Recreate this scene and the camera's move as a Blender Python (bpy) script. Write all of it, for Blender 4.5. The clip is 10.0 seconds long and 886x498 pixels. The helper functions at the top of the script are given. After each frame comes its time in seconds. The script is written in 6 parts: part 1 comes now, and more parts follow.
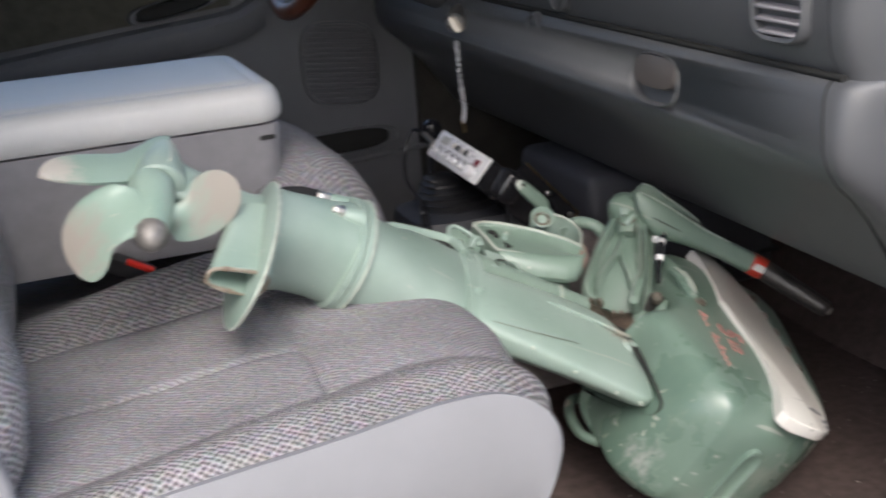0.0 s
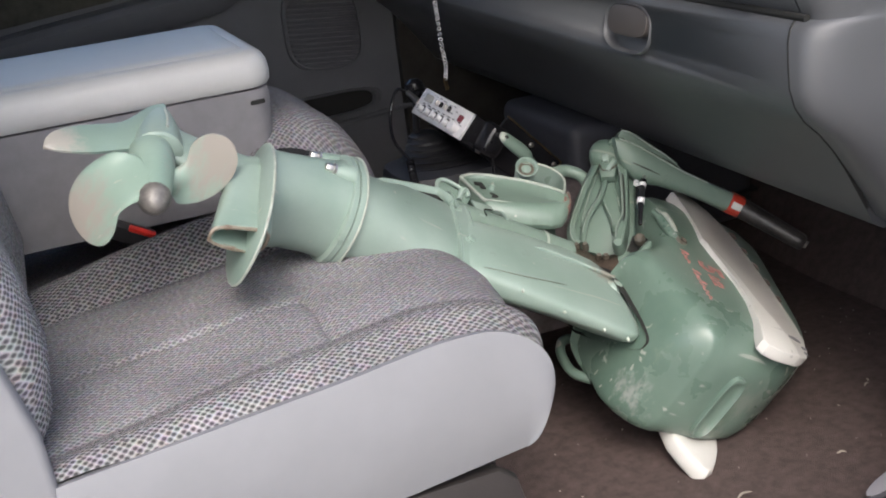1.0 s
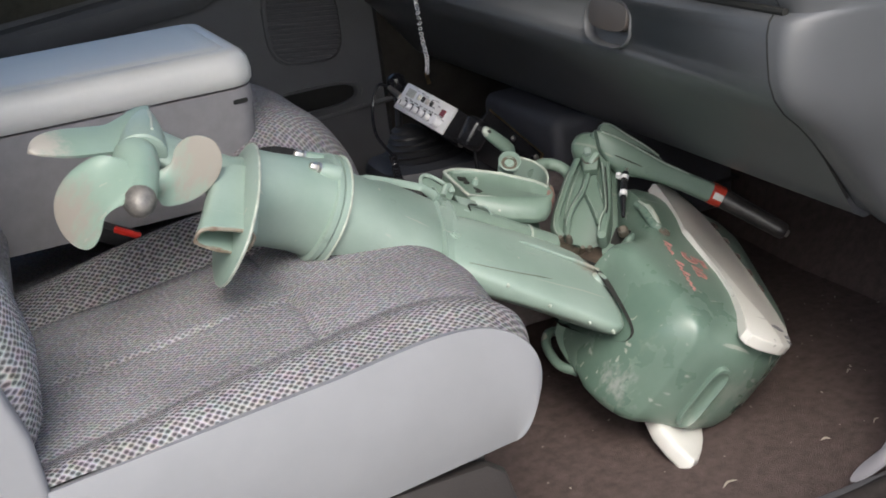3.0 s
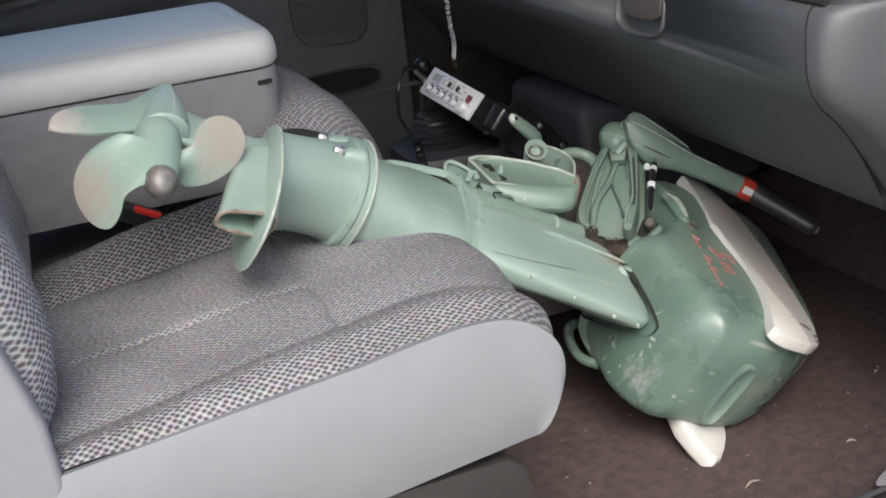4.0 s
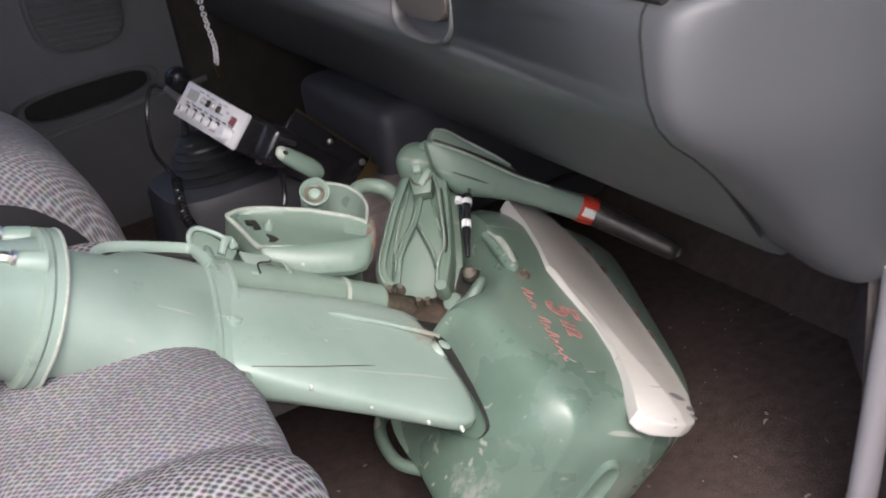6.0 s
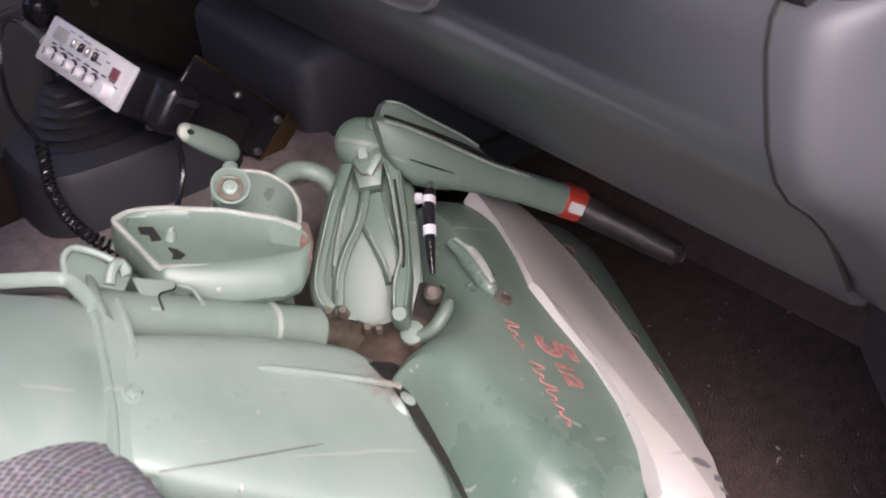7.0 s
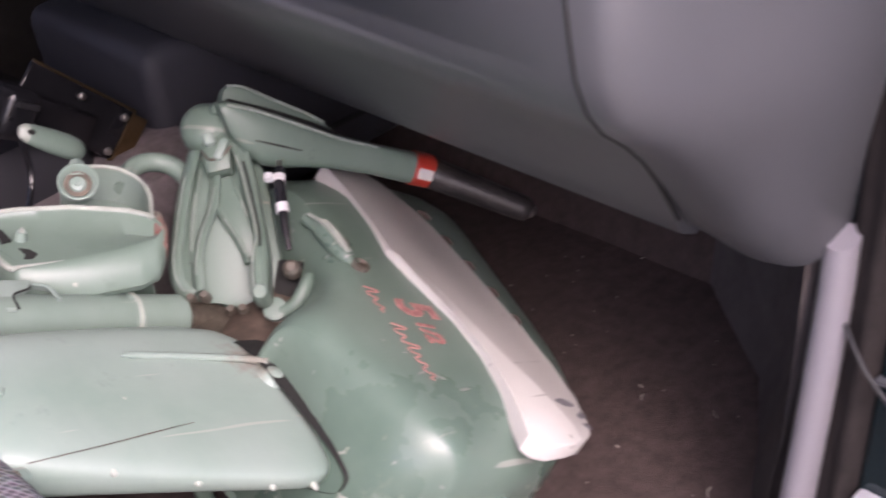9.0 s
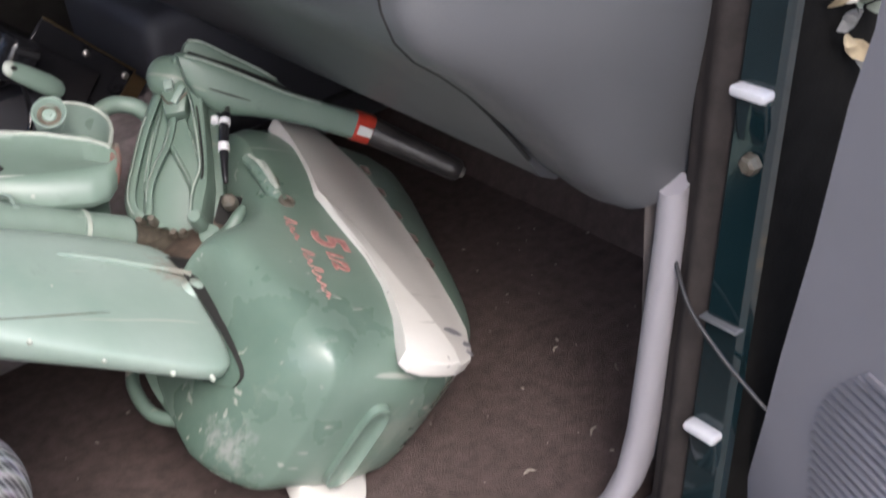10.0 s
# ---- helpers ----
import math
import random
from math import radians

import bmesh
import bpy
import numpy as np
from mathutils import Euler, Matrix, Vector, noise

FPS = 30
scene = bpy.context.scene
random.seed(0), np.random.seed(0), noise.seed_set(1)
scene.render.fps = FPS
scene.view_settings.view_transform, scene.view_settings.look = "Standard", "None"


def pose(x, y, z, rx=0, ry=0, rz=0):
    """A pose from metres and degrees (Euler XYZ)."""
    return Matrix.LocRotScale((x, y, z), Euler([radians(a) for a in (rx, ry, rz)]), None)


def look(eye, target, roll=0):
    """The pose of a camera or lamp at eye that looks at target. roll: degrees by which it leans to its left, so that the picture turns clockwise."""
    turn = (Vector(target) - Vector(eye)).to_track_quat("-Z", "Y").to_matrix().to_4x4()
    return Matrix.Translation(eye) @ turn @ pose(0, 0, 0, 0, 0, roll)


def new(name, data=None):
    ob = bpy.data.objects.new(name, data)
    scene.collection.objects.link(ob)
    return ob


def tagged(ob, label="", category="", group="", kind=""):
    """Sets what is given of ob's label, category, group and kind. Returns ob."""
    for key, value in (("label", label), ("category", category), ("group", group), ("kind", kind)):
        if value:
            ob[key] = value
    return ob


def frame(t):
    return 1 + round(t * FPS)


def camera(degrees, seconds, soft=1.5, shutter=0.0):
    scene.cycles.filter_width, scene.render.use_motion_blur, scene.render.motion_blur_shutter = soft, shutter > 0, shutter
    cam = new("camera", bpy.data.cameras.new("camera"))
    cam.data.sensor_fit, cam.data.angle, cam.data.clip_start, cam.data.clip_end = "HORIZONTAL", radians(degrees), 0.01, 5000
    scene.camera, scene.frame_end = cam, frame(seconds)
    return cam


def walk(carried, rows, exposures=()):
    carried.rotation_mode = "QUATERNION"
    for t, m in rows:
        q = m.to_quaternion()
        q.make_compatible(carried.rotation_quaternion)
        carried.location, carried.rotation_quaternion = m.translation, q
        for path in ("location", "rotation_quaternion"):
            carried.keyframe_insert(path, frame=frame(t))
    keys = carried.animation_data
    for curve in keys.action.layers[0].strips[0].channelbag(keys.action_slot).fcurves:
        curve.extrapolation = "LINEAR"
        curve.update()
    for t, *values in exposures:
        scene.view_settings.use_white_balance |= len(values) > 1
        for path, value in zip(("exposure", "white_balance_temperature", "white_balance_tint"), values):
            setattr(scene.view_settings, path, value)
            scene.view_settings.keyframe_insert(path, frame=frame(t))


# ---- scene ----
cam = camera(40.9, 10.0, 1.8, 0.5)
PATH = [
    (0, (-0.121, -0.38, 0.798), (0.514, 1.407, 0.162), -4.2),
    (0.2, (-0.136, -0.39, 0.795), (0.446, 1.42, 0.173), -4.5),
    (0.5, (-0.131, -0.405, 0.807), (0.439, 1.406, 0.177), -5.5),
    (1, (-0.146, -0.435, 0.804), (0.496, 1.327, 0.108), -6.8),
    (1.5, (-0.157, -0.441, 0.818), (0.482, 1.318, 0.111), -6.9),
    (2, (-0.16, -0.44, 0.824), (0.461, 1.322, 0.11), -6.8),
    (2.5, (-0.152, -0.441, 0.817), (0.484, 1.317, 0.106), -7.6),
    (3, (-0.149, -0.438, 0.816), (0.515, 1.307, 0.098), -7.5),
    (3.2, (-0.151, -0.431, 0.813), (0.497, 1.319, 0.095), -6.8),
    (4.3, (-0.137, -0.414, 0.809), (0.485, 1.337, 0.069), -6.6),
    (4.5, (-0.13, -0.416, 0.804), (0.498, 1.338, 0.078), -7.6),
    (5, (-0.116, -0.4, 0.8), (0.535, 1.371, 0.136), -7.9),
    (5.2, (-0.086, -0.377, 0.793), (0.566, 1.368, 0.065), -7.4),
    (5.5, (-0.014, -0.282, 0.782), (0.723, 1.405, 0.002), -8.8),
    (5.7, (0.063, -0.197, 0.793), (0.845, 1.455, -0.018), -11.2),
    (6, (0.11, -0.098, 0.785), (0.906, 1.524, -0.073), -10.1),
    (6.2, (0.128, -0.039, 0.776), (0.921, 1.559, -0.127), -10.4),
    (7.3, (0.211, 0.262, 0.764), (1.137, 1.669, -0.315), -5.7),
    (7.4, (0.215, 0.275, 0.754), (1.119, 1.701, -0.319), -5.8),
    (7.5, (0.229, 0.278, 0.776), (1.091, 1.726, -0.301), -5.6),
    (8, (0.231, 0.259, 0.777), (1.072, 1.769, -0.23), -6.2),
    (8.5, (0.225, 0.21, 0.766), (1.163, 1.64, -0.272), -8.7),
    (8.7, (0.215, 0.186, 0.760), (1.183, 1.582, -0.296), -10.0),
    (9, (0.197, 0.161, 0.762), (1.249, 1.465, -0.331), -8.8),
    (9.2, (0.197, 0.108, 0.77), (1.27, 1.453, -0.249), -9.0),
    (9.5, (0.203, 0.038, 0.76), (1.207, 1.437, -0.257), -9.8),
    (9.8, (0.223, -0.028, 0.749), (1.2, 1.391, -0.266), -8.0),
    (10, (0.228, -0.051, 0.744), (1.174, 1.375, -0.29), -7.9),
]
walk(cam, [(t, look(eye, target, roll)) for t, eye, target, roll in PATH],
     [(0.0, 1.24, 6250, 10), (0.5, 1.27, 6250, 10), (1.0, 1.18, 6250, 10), (3.0, 1.12, 6250, 7), (5.0, 1.18, 6250, 8), (5.5, 1.06, 6250, 7), (6.0, 1.38, 6250, 14), (7.5, 1.56, 6350, 29), (8.0, 1.78, 6300, 31), (8.5, 1.82, 6350, 30), (9.0, 1.52, 6300, 32), (9.5, 1.56, 6200, 31), (10.0, 1.47, 6100, 14)])

# ---------------------------------------------------------------- light
world = bpy.data.worlds.new("sky")
scene.world = world
world.use_nodes = True
wn = world.node_tree
sky = wn.nodes.new("ShaderNodeTexSky")
sky.sky_type = "NISHITA"
sky.sun_disc = False
sky.sun_elevation, sky.sun_rotation = radians(46), radians(200)
sky.dust_density = 4.0
bg = wn.nodes["Background"]
wn.links.new(sky.outputs[0], bg.inputs[0])
bg.inputs[1].default_value = 0.15
sun = new("sun", bpy.data.lights.new("sun", "SUN"))
sun.data.energy, sun.data.angle, sun.data.color = 0.8, radians(30), (1.0, 0.97, 0.93)
sun.matrix_world = look((-0.2, -3, 3.7), (0.3, 0.3, 0.2))


# ---------------------------------------------------------------- materials
def material(name, colour, rough=0.5, metal=0.0, vary=0.25, scale=30.0, bump=0.15, fine=400.0, spec=0.5, second=None, coverage=0.5, coat=0.0):
    """Two scales of variation: blotches between colour and second, and a fine grain in the relief."""
    m = bpy.data.materials.new(name)
    m.use_nodes = True
    nt = m.node_tree
    b = nt.nodes["Principled BSDF"]
    b.inputs["Roughness"].default_value = rough
    b.inputs["Metallic"].default_value = metal
    b.inputs["Specular IOR Level"].default_value = spec
    b.inputs["Coat Weight"].default_value = coat
    tc = nt.nodes.new("ShaderNodeTexCoord")
    n1 = nt.nodes.new("ShaderNodeTexNoise")
    n1.inputs["Scale"].default_value = scale
    n1.inputs["Detail"].default_value = 6
    n1.inputs["Roughness"].default_value = 0.65
    nt.links.new(tc.outputs["Object"], n1.inputs["Vector"])
    ramp = nt.nodes.new("ShaderNodeValToRGB")
    ramp.color_ramp.elements[0].position = max(0.0, coverage - 0.18)
    ramp.color_ramp.elements[1].position = min(1.0, coverage + 0.18)
    c2 = second or tuple(min(1, c * (1 + vary)) for c in colour)
    c1 = colour if second else tuple(c * (1 - vary) for c in colour)
    ramp.color_ramp.elements[0].color = (*c1, 1)
    ramp.color_ramp.elements[1].color = (*c2, 1)
    nt.links.new(n1.outputs["Fac"], ramp.inputs["Fac"])
    nt.links.new(ramp.outputs["Color"], b.inputs["Base Color"])
    n2 = nt.nodes.new("ShaderNodeTexNoise")
    n2.inputs["Scale"].default_value = fine
    n2.inputs["Detail"].default_value = 3
    nt.links.new(tc.outputs["Object"], n2.inputs["Vector"])
    bp = nt.nodes.new("ShaderNodeBump")
    bp.inputs["Strength"].default_value = bump
    bp.inputs["Distance"].default_value = 0.002
    nt.links.new(n2.outputs["Fac"], bp.inputs["Height"])
    nt.links.new(bp.outputs["Normal"], b.inputs["Normal"])
    rr = nt.nodes.new("ShaderNodeMapRange")
    rr.inputs["To Min"].default_value = max(0.03, rough - 0.1)
    rr.inputs["To Max"].default_value = min(1.0, rough + 0.1)
    nt.links.new(n1.outputs["Fac"], rr.inputs["Value"])
    nt.links.new(rr.outputs["Result"], b.inputs["Roughness"])
    return m


RED = material("red_paint", (0.5, 0.05, 0.03), 0.4)
RED_PLASTIC = material("red_plastic", (0.6, 0.03, 0.02), 0.35)
BLACK = material("black_rubber", (0.02, 0.02, 0.022), 0.45)
BLACK_GLOSS = material("black_gloss_plastic", (0.012, 0.012, 0.014), 0.18)
DARK = material("dark_cavity", (0.012, 0.012, 0.011), 0.8)
METAL = material("worn_steel", (0.55, 0.53, 0.5), 0.3, 1.0, vary=0.15)
BRASS = material("brass", (0.30, 0.21, 0.11), 0.4, 1.0)
SILVER = material("silver_faceplate", (0.75, 0.75, 0.77), 0.4, 0.2, vary=0.1)
VINYL = material("grey_vinyl", (0.232, 0.235, 0.25), 0.5, vary=0.06, scale=8, bump=0.1, fine=1500)
VINYL_ARM = material("armrest_vinyl", (0.52, 0.52, 0.51), 0.4, vary=0.06, scale=8, bump=0.15, fine=1200)
SIDE_CLOTH = material("console_side_cloth", (0.215, 0.208, 0.22), 0.8, vary=0.08, scale=40, bump=0.3, fine=1500)
DASH = material("dark_grey_dash_plastic", (0.081, 0.084, 0.090), 0.38, vary=0.06, scale=6, bump=0.2, fine=1800)
TRIM_GREY = material("grey_trim_plastic", (0.27, 0.26, 0.28), 0.5, vary=0.06, scale=6, bump=0.15, fine=1500)
PANEL = material("dark_door_panel", (0.118, 0.121, 0.128), 0.55, vary=0.08, scale=8, bump=0.2, fine=1500)
CARPET = material("dark_brown_carpet", (0.100, 0.076, 0.070), 0.97, vary=0.22, scale=60, bump=1.0, fine=700, spec=0.05)
BODY_PAINT = material("dark_green_body_paint", (0.006, 0.0165, 0.0195), 0.12, vary=0.1, scale=8, bump=0.02, coat=0.6)
SEAL = material("weather_seal", (0.026, 0.0215, 0.020), 0.8, vary=0.3, scale=60, spec=0.25)
GROUND = material("gravel_ground", (0.20, 0.18, 0.155), 0.95, vary=0.4, scale=8, bump=1.0, fine=60)



def weave(name, axes, pitch, dark, light, depth):
    """Woven cloth: a lattice of dark gaps between pale yarn, with coloured flecks. axes: the two object axes of the cloth."""
    m = bpy.data.materials.new(name)
    m.use_nodes = True
    nt = m.node_tree
    b = nt.nodes["Principled BSDF"]
    b.inputs["Roughness"].default_value = 0.95
    b.inputs["Specular IOR Level"].default_value = 0.12
    tc = nt.nodes.new("ShaderNodeTexCoord")
    sep = nt.nodes.new("ShaderNodeSeparateXYZ")
    com = nt.nodes.new("ShaderNodeCombineXYZ")
    nt.links.new(tc.outputs["Object"], sep.inputs[0])
    nt.links.new(sep.outputs[axes[0]], com.inputs[0])
    nt.links.new(sep.outputs[axes[1]], com.inputs[1])
    mp = nt.nodes.new("ShaderNodeMapping")
    mp.inputs["Rotation"].default_value = (0, 0, radians(45))
    mp.inputs["Scale"].default_value = (1.0 / pitch, 1.25 / pitch, 1)
    nt.links.new(com.outputs[0], mp.inputs["Vector"])
    vo = nt.nodes.new("ShaderNodeTexVoronoi")
    vo.voronoi_dimensions = "2D"
    vo.inputs["Scale"].default_value = 1.0
    vo.inputs["Randomness"].default_value = 0.28
    nt.links.new(mp.outputs[0], vo.inputs["Vector"])
    gap = nt.nodes.new("ShaderNodeValToRGB")
    gap.color_ramp.elements[0].position, gap.color_ramp.elements[1].position = 0.23, 0.60
    gap.color_ramp.elements[0].color = (*dark, 1)
    gap.color_ramp.elements[1].color = (*light, 1)
    nt.links.new(vo.outputs["Distance"], gap.inputs["Fac"])
    # flecks of red, blue and green yarn
    hs = nt.nodes.new("ShaderNodeMix")
    hs.data_type, hs.blend_type = "RGBA", "OVERLAY"
    hs.inputs["Factor"].default_value = 0.085
    nt.links.new(gap.outputs["Color"], hs.inputs["A"])
    nt.links.new(vo.outputs["Color"], hs.inputs["B"])
    # wear and soiling in broad patches
    n1 = nt.nodes.new("ShaderNodeTexNoise")
    n1.inputs["Scale"].default_value = 9.0
    n1.inputs["Detail"].default_value = 5
    nt.links.new(tc.outputs["Object"], n1.inputs["Vector"])
    mr = nt.nodes.new("ShaderNodeMapRange")
    mr.inputs["From Min"].default_value, mr.inputs["From Max"].default_value = 0.3, 0.7
    mr.inputs["To Min"].default_value, mr.inputs["To Max"].default_value = 0.82, 1.12
    nt.links.new(n1.outputs["Fac"], mr.inputs["Value"])
    mul = nt.nodes.new("ShaderNodeMix")
    mul.data_type, mul.blend_type = "RGBA", "MULTIPLY"
    mul.inputs["Factor"].default_value = 1.0
    nt.links.new(hs.outputs["Result"], mul.inputs["A"])
    nt.links.new(mr.outputs["Result"], mul.inputs["B"])
    nt.links.new(mul.outputs["Result"], b.inputs["Base Color"])
    bp = nt.nodes.new("ShaderNodeBump")
    bp.inputs["Strength"].default_value = depth
    bp.inputs["Distance"].default_value = 0.002
    nt.links.new(vo.outputs["Distance"], bp.inputs["Height"])
    nt.links.new(bp.outputs["Normal"], b.inputs["Normal"])
    return m


def worn_paint(name, colour, pale, bare, rough, chips=0.66, chip_scale=45.0, streak=0.5, rubs=(), spread=0.55):
    """Old paint: chalky fading in patches, scratches and chips to pale primer, dirt in the grain."""
    m = bpy.data.materials.new(name)
    m.use_nodes = True
    nt = m.node_tree
    b = nt.nodes["Principled BSDF"]
    tc = nt.nodes.new("ShaderNodeTexCoord")

    def noise_node(scale, detail, rough_in, stretch=(1, 1, 1)):
        mp = nt.nodes.new("ShaderNodeMapping")
        mp.inputs["Scale"].default_value = stretch
        nt.links.new(tc.outputs["Object"], mp.inputs["Vector"])
        n = nt.nodes.new("ShaderNodeTexNoise")
        n.inputs["Scale"].default_value = scale
        n.inputs["Detail"].default_value = detail
        n.inputs["Roughness"].default_value = rough_in
        nt.links.new(mp.outputs[0], n.inputs["Vector"])
        return n

    def ramp(src, lo, hi):
        r = nt.nodes.new("ShaderNodeMapRange")
        r.inputs["From Min"].default_value, r.inputs["From Max"].default_value = lo, hi
        nt.links.new(src, r.inputs["Value"])
        return r.outputs["Result"]

    def mix(fac, a, bcol):
        x = nt.nodes.new("ShaderNodeMix")
        x.data_type = "RGBA"
        nt.links.new(fac, x.inputs["Factor"])
        if isinstance(a, tuple):
            x.inputs["A"].default_value = (*a, 1)
        else:
            nt.links.new(a, x.inputs["A"])
        x.inputs["B"].default_value = (*bcol, 1)
        return x.outputs["Result"]

    fade = ramp(noise_node(7, 5, 0.6).outputs["Fac"], 0.35, 0.7)
    col = mix(fade, colour, pale)
    dirt = ramp(noise_node(26, 8, 0.75).outputs["Fac"], 0.62, 0.90)
    col = mix(dirt, col, tuple(0.45 * c for c in colour))
    chip = ramp(noise_node(chip_scale, 4, 0.55, (1, 0.55, 1)).outputs["Fac"], chips, chips + 0.03)
    col = mix(chip, col, bare)
    scratch = ramp(noise_node(60, 2, 0.4, (0.12, 2.2, 1)).outputs["Fac"], 0.70, 0.73)
    lim = nt.nodes.new("ShaderNodeMath")
    lim.operation = "MULTIPLY"
    lim.inputs[1].default_value = streak
    nt.links.new(scratch, lim.inputs[0])
    col = mix(lim.outputs[0], col, bare)
    # places where the paint is scraped through, with ragged edges
    for place, size, amount, rub in rubs:
        off = nt.nodes.new("ShaderNodeVectorMath")
        off.operation = "DISTANCE"
        off.inputs[1].default_value = place
        nt.links.new(tc.outputs["Object"], off.inputs[0])
        near = ramp(off.outputs["Value"], size, 0.0)
        blend = nt.nodes.new("ShaderNodeMath")
        blend.operation = "MULTIPLY_ADD"
        blend.inputs[1].default_value = spread
        nt.links.new(near, blend.inputs[0])
        nt.links.new(noise_node(95, 6, 0.7, (1, 1, 0.5)).outputs["Fac"], blend.inputs[2])
        worn = ramp(blend.outputs[0], 0.78, 0.78 + 0.4 * spread)
        part_of = nt.nodes.new("ShaderNodeMath")
        part_of.operation = "MULTIPLY"
        part_of.inputs[1].default_value = amount
        nt.links.new(worn, part_of.inputs[0])
        col = mix(part_of.outputs[0], col, rub)
    nt.links.new(col, b.inputs["Base Color"])
    rr = nt.nodes.new("ShaderNodeMapRange")
    rr.inputs["To Min"].default_value, rr.inputs["To Max"].default_value = rough - 0.06, rough + 0.16
    nt.links.new(fade, rr.inputs["Value"])
    nt.links.new(rr.outputs["Result"], b.inputs["Roughness"])
    bp = nt.nodes.new("ShaderNodeBump")
    bp.inputs["Strength"].default_value = 0.12
    bp.inputs["Distance"].default_value = 0.001
    nt.links.new(noise_node(180, 4, 0.6).outputs["Fac"], bp.inputs["Height"])
    nt.links.new(bp.outputs["Normal"], b.inputs["Normal"])
    return m


CLOTH_SEAT = weave("cushion_bolster_cloth", (0, 1), 0.0060, (0.068, 0.065, 0.069), (0.355, 0.343, 0.35), 0.6)
CLOTH_FINE = weave("cushion_centre_cloth", (0, 1), 0.0054, (0.118, 0.115, 0.121), (0.315, 0.307, 0.318), 0.5)
CLOTH_BACK = weave("backrest_cloth", (1, 2), 0.0062, (0.10, 0.097, 0.102), (0.45, 0.435, 0.44), 0.5)
GREEN_LEG = worn_paint("faded_green_paint", (0.205, 0.285, 0.24), (0.285, 0.355, 0.315), (0.42, 0.40, 0.36), 0.36, 0.72, rubs=(((0.195, 0.0, 0.025), 0.05, 0.7, (0.22, 0.18, 0.15)), ((0.17, -0.066, 0.0), 0.05, 0.6, (0.22, 0.18, 0.15))))
GREEN_COWL = worn_paint("green_cowl_paint", (0.095, 0.150, 0.118), (0.155, 0.215, 0.178), (0.31, 0.335, 0.295), 0.26, 0.69, 42.0, 0.9, (((0.221, 0.146, -0.042), 0.055, 0.55, (0.36, 0.36, 0.35)), ((0.225, 0.145, 0.025), 0.034, 0.22, (0.36, 0.38, 0.34)), ((0.33, 0.188, -0.06), 0.07, 0.5, (0.30, 0.31, 0.27)), ((0.35, 0.185, 0.01), 0.06, 0.35, (0.30, 0.31, 0.27))))
GREEN_PART = worn_paint("green_casting_paint", (0.135, 0.195, 0.158), (0.20, 0.265, 0.225), (0.33, 0.35, 0.30), 0.36, 0.73)
WHITE_TRIM = worn_paint("aged_white_paint", (0.57, 0.56, 0.52), (0.66, 0.65, 0.615), (0.22, 0.21, 0.20), 0.42, 0.68, 30.0)
GREY_TRIM = worn_paint("worn_grey_white_paint", (0.465, 0.45, 0.425), (0.54, 0.525, 0.495), (0.17, 0.165, 0.165), 0.45, 0.73, 30.0)
# casting green darkened: recessed and turned-away parts have their shade in the colour
GREEN_SHADY = worn_paint("shaded_green_casting_paint", (0.095, 0.15, 0.118), (0.135, 0.19, 0.155), (0.30, 0.28, 0.23), 0.4, 0.68)
CARRIER_PAINT = worn_paint("grimy_green_casting_paint", (0.110, 0.163, 0.131), (0.160, 0.218, 0.180), (0.28, 0.30, 0.255), 0.36, 0.73)
RUSTY = material("rusty_bolt_metal", (0.075, 0.055, 0.04), 0.55, 0.2, vary=0.4, scale=120, second=(0.14, 0.135, 0.11))
BARE_TIP = (0.30, 0.268, 0.24)
PROP_PAINT = worn_paint("worn_propeller_paint", (0.205, 0.295, 0.243), (0.275, 0.36, 0.31), (0.40, 0.38, 0.34), 0.42, 0.70, rubs=(((-0.478, 0.073, -0.088), 0.105, 0.95, BARE_TIP), ((-0.332, 0.050, 0.043), 0.110, 0.95, BARE_TIP), ((-0.525, 0.045, -0.02), 0.075, 0.9, (0.40, 0.37, 0.335))), spread=0.95)
GRIP_RUBBER = material("worn_grip_rubber", (0.020, 0.018, 0.018), 0.36, vary=0.5, scale=45, bump=0.3, fine=300, second=(0.055, 0.049, 0.046), coverage=0.6)
# pale green for the highlights drawn as thin bars along casting crests
CREST = material("pale_crest_highlight", (0.27, 0.325, 0.28), 0.4, vary=0.25, scale=90)
OILY = material("oily_brown_casting", (0.075, 0.056, 0.043), 0.5, 0.1, vary=0.5, scale=60)
RIM_EDGE = material("lit_rubbed_edge", (0.335, 0.37, 0.325), 0.45, 0.0, vary=0.25, scale=60)
GREASE = material("greasy_cast_metal", (0.10, 0.085, 0.065), 0.5, 0.5, vary=0.5, scale=70)


# ---------------------------------------------------------------- mesh helpers
def part(name, bm, mat, parent=None, label="", smooth=True, m=None):
    """Links a bmesh as one mesh object, under a thing or a part."""
    bmesh.ops.recalc_face_normals(bm, faces=bm.faces[:])
    me = bpy.data.meshes.new(name)
    bm.to_mesh(me)
    bm.free()
    me.materials.append(mat)
    if smooth:
        me.shade_smooth()
        me.set_sharp_from_angle(angle=radians(38))
    ob = new(name, me)
    if parent is not None:
        ob.parent = parent
    if m is not None:
        ob.matrix_basis = m
    if label:
        ob["label"] = label
    return ob


def thing(name, label, category, m=None, group="", kind=""):
    ob = new(name)
    ob.empty_display_size = 0.05
    if m is not None:
        ob.matrix_basis = m
    return tagged(ob, label, category, group, kind)


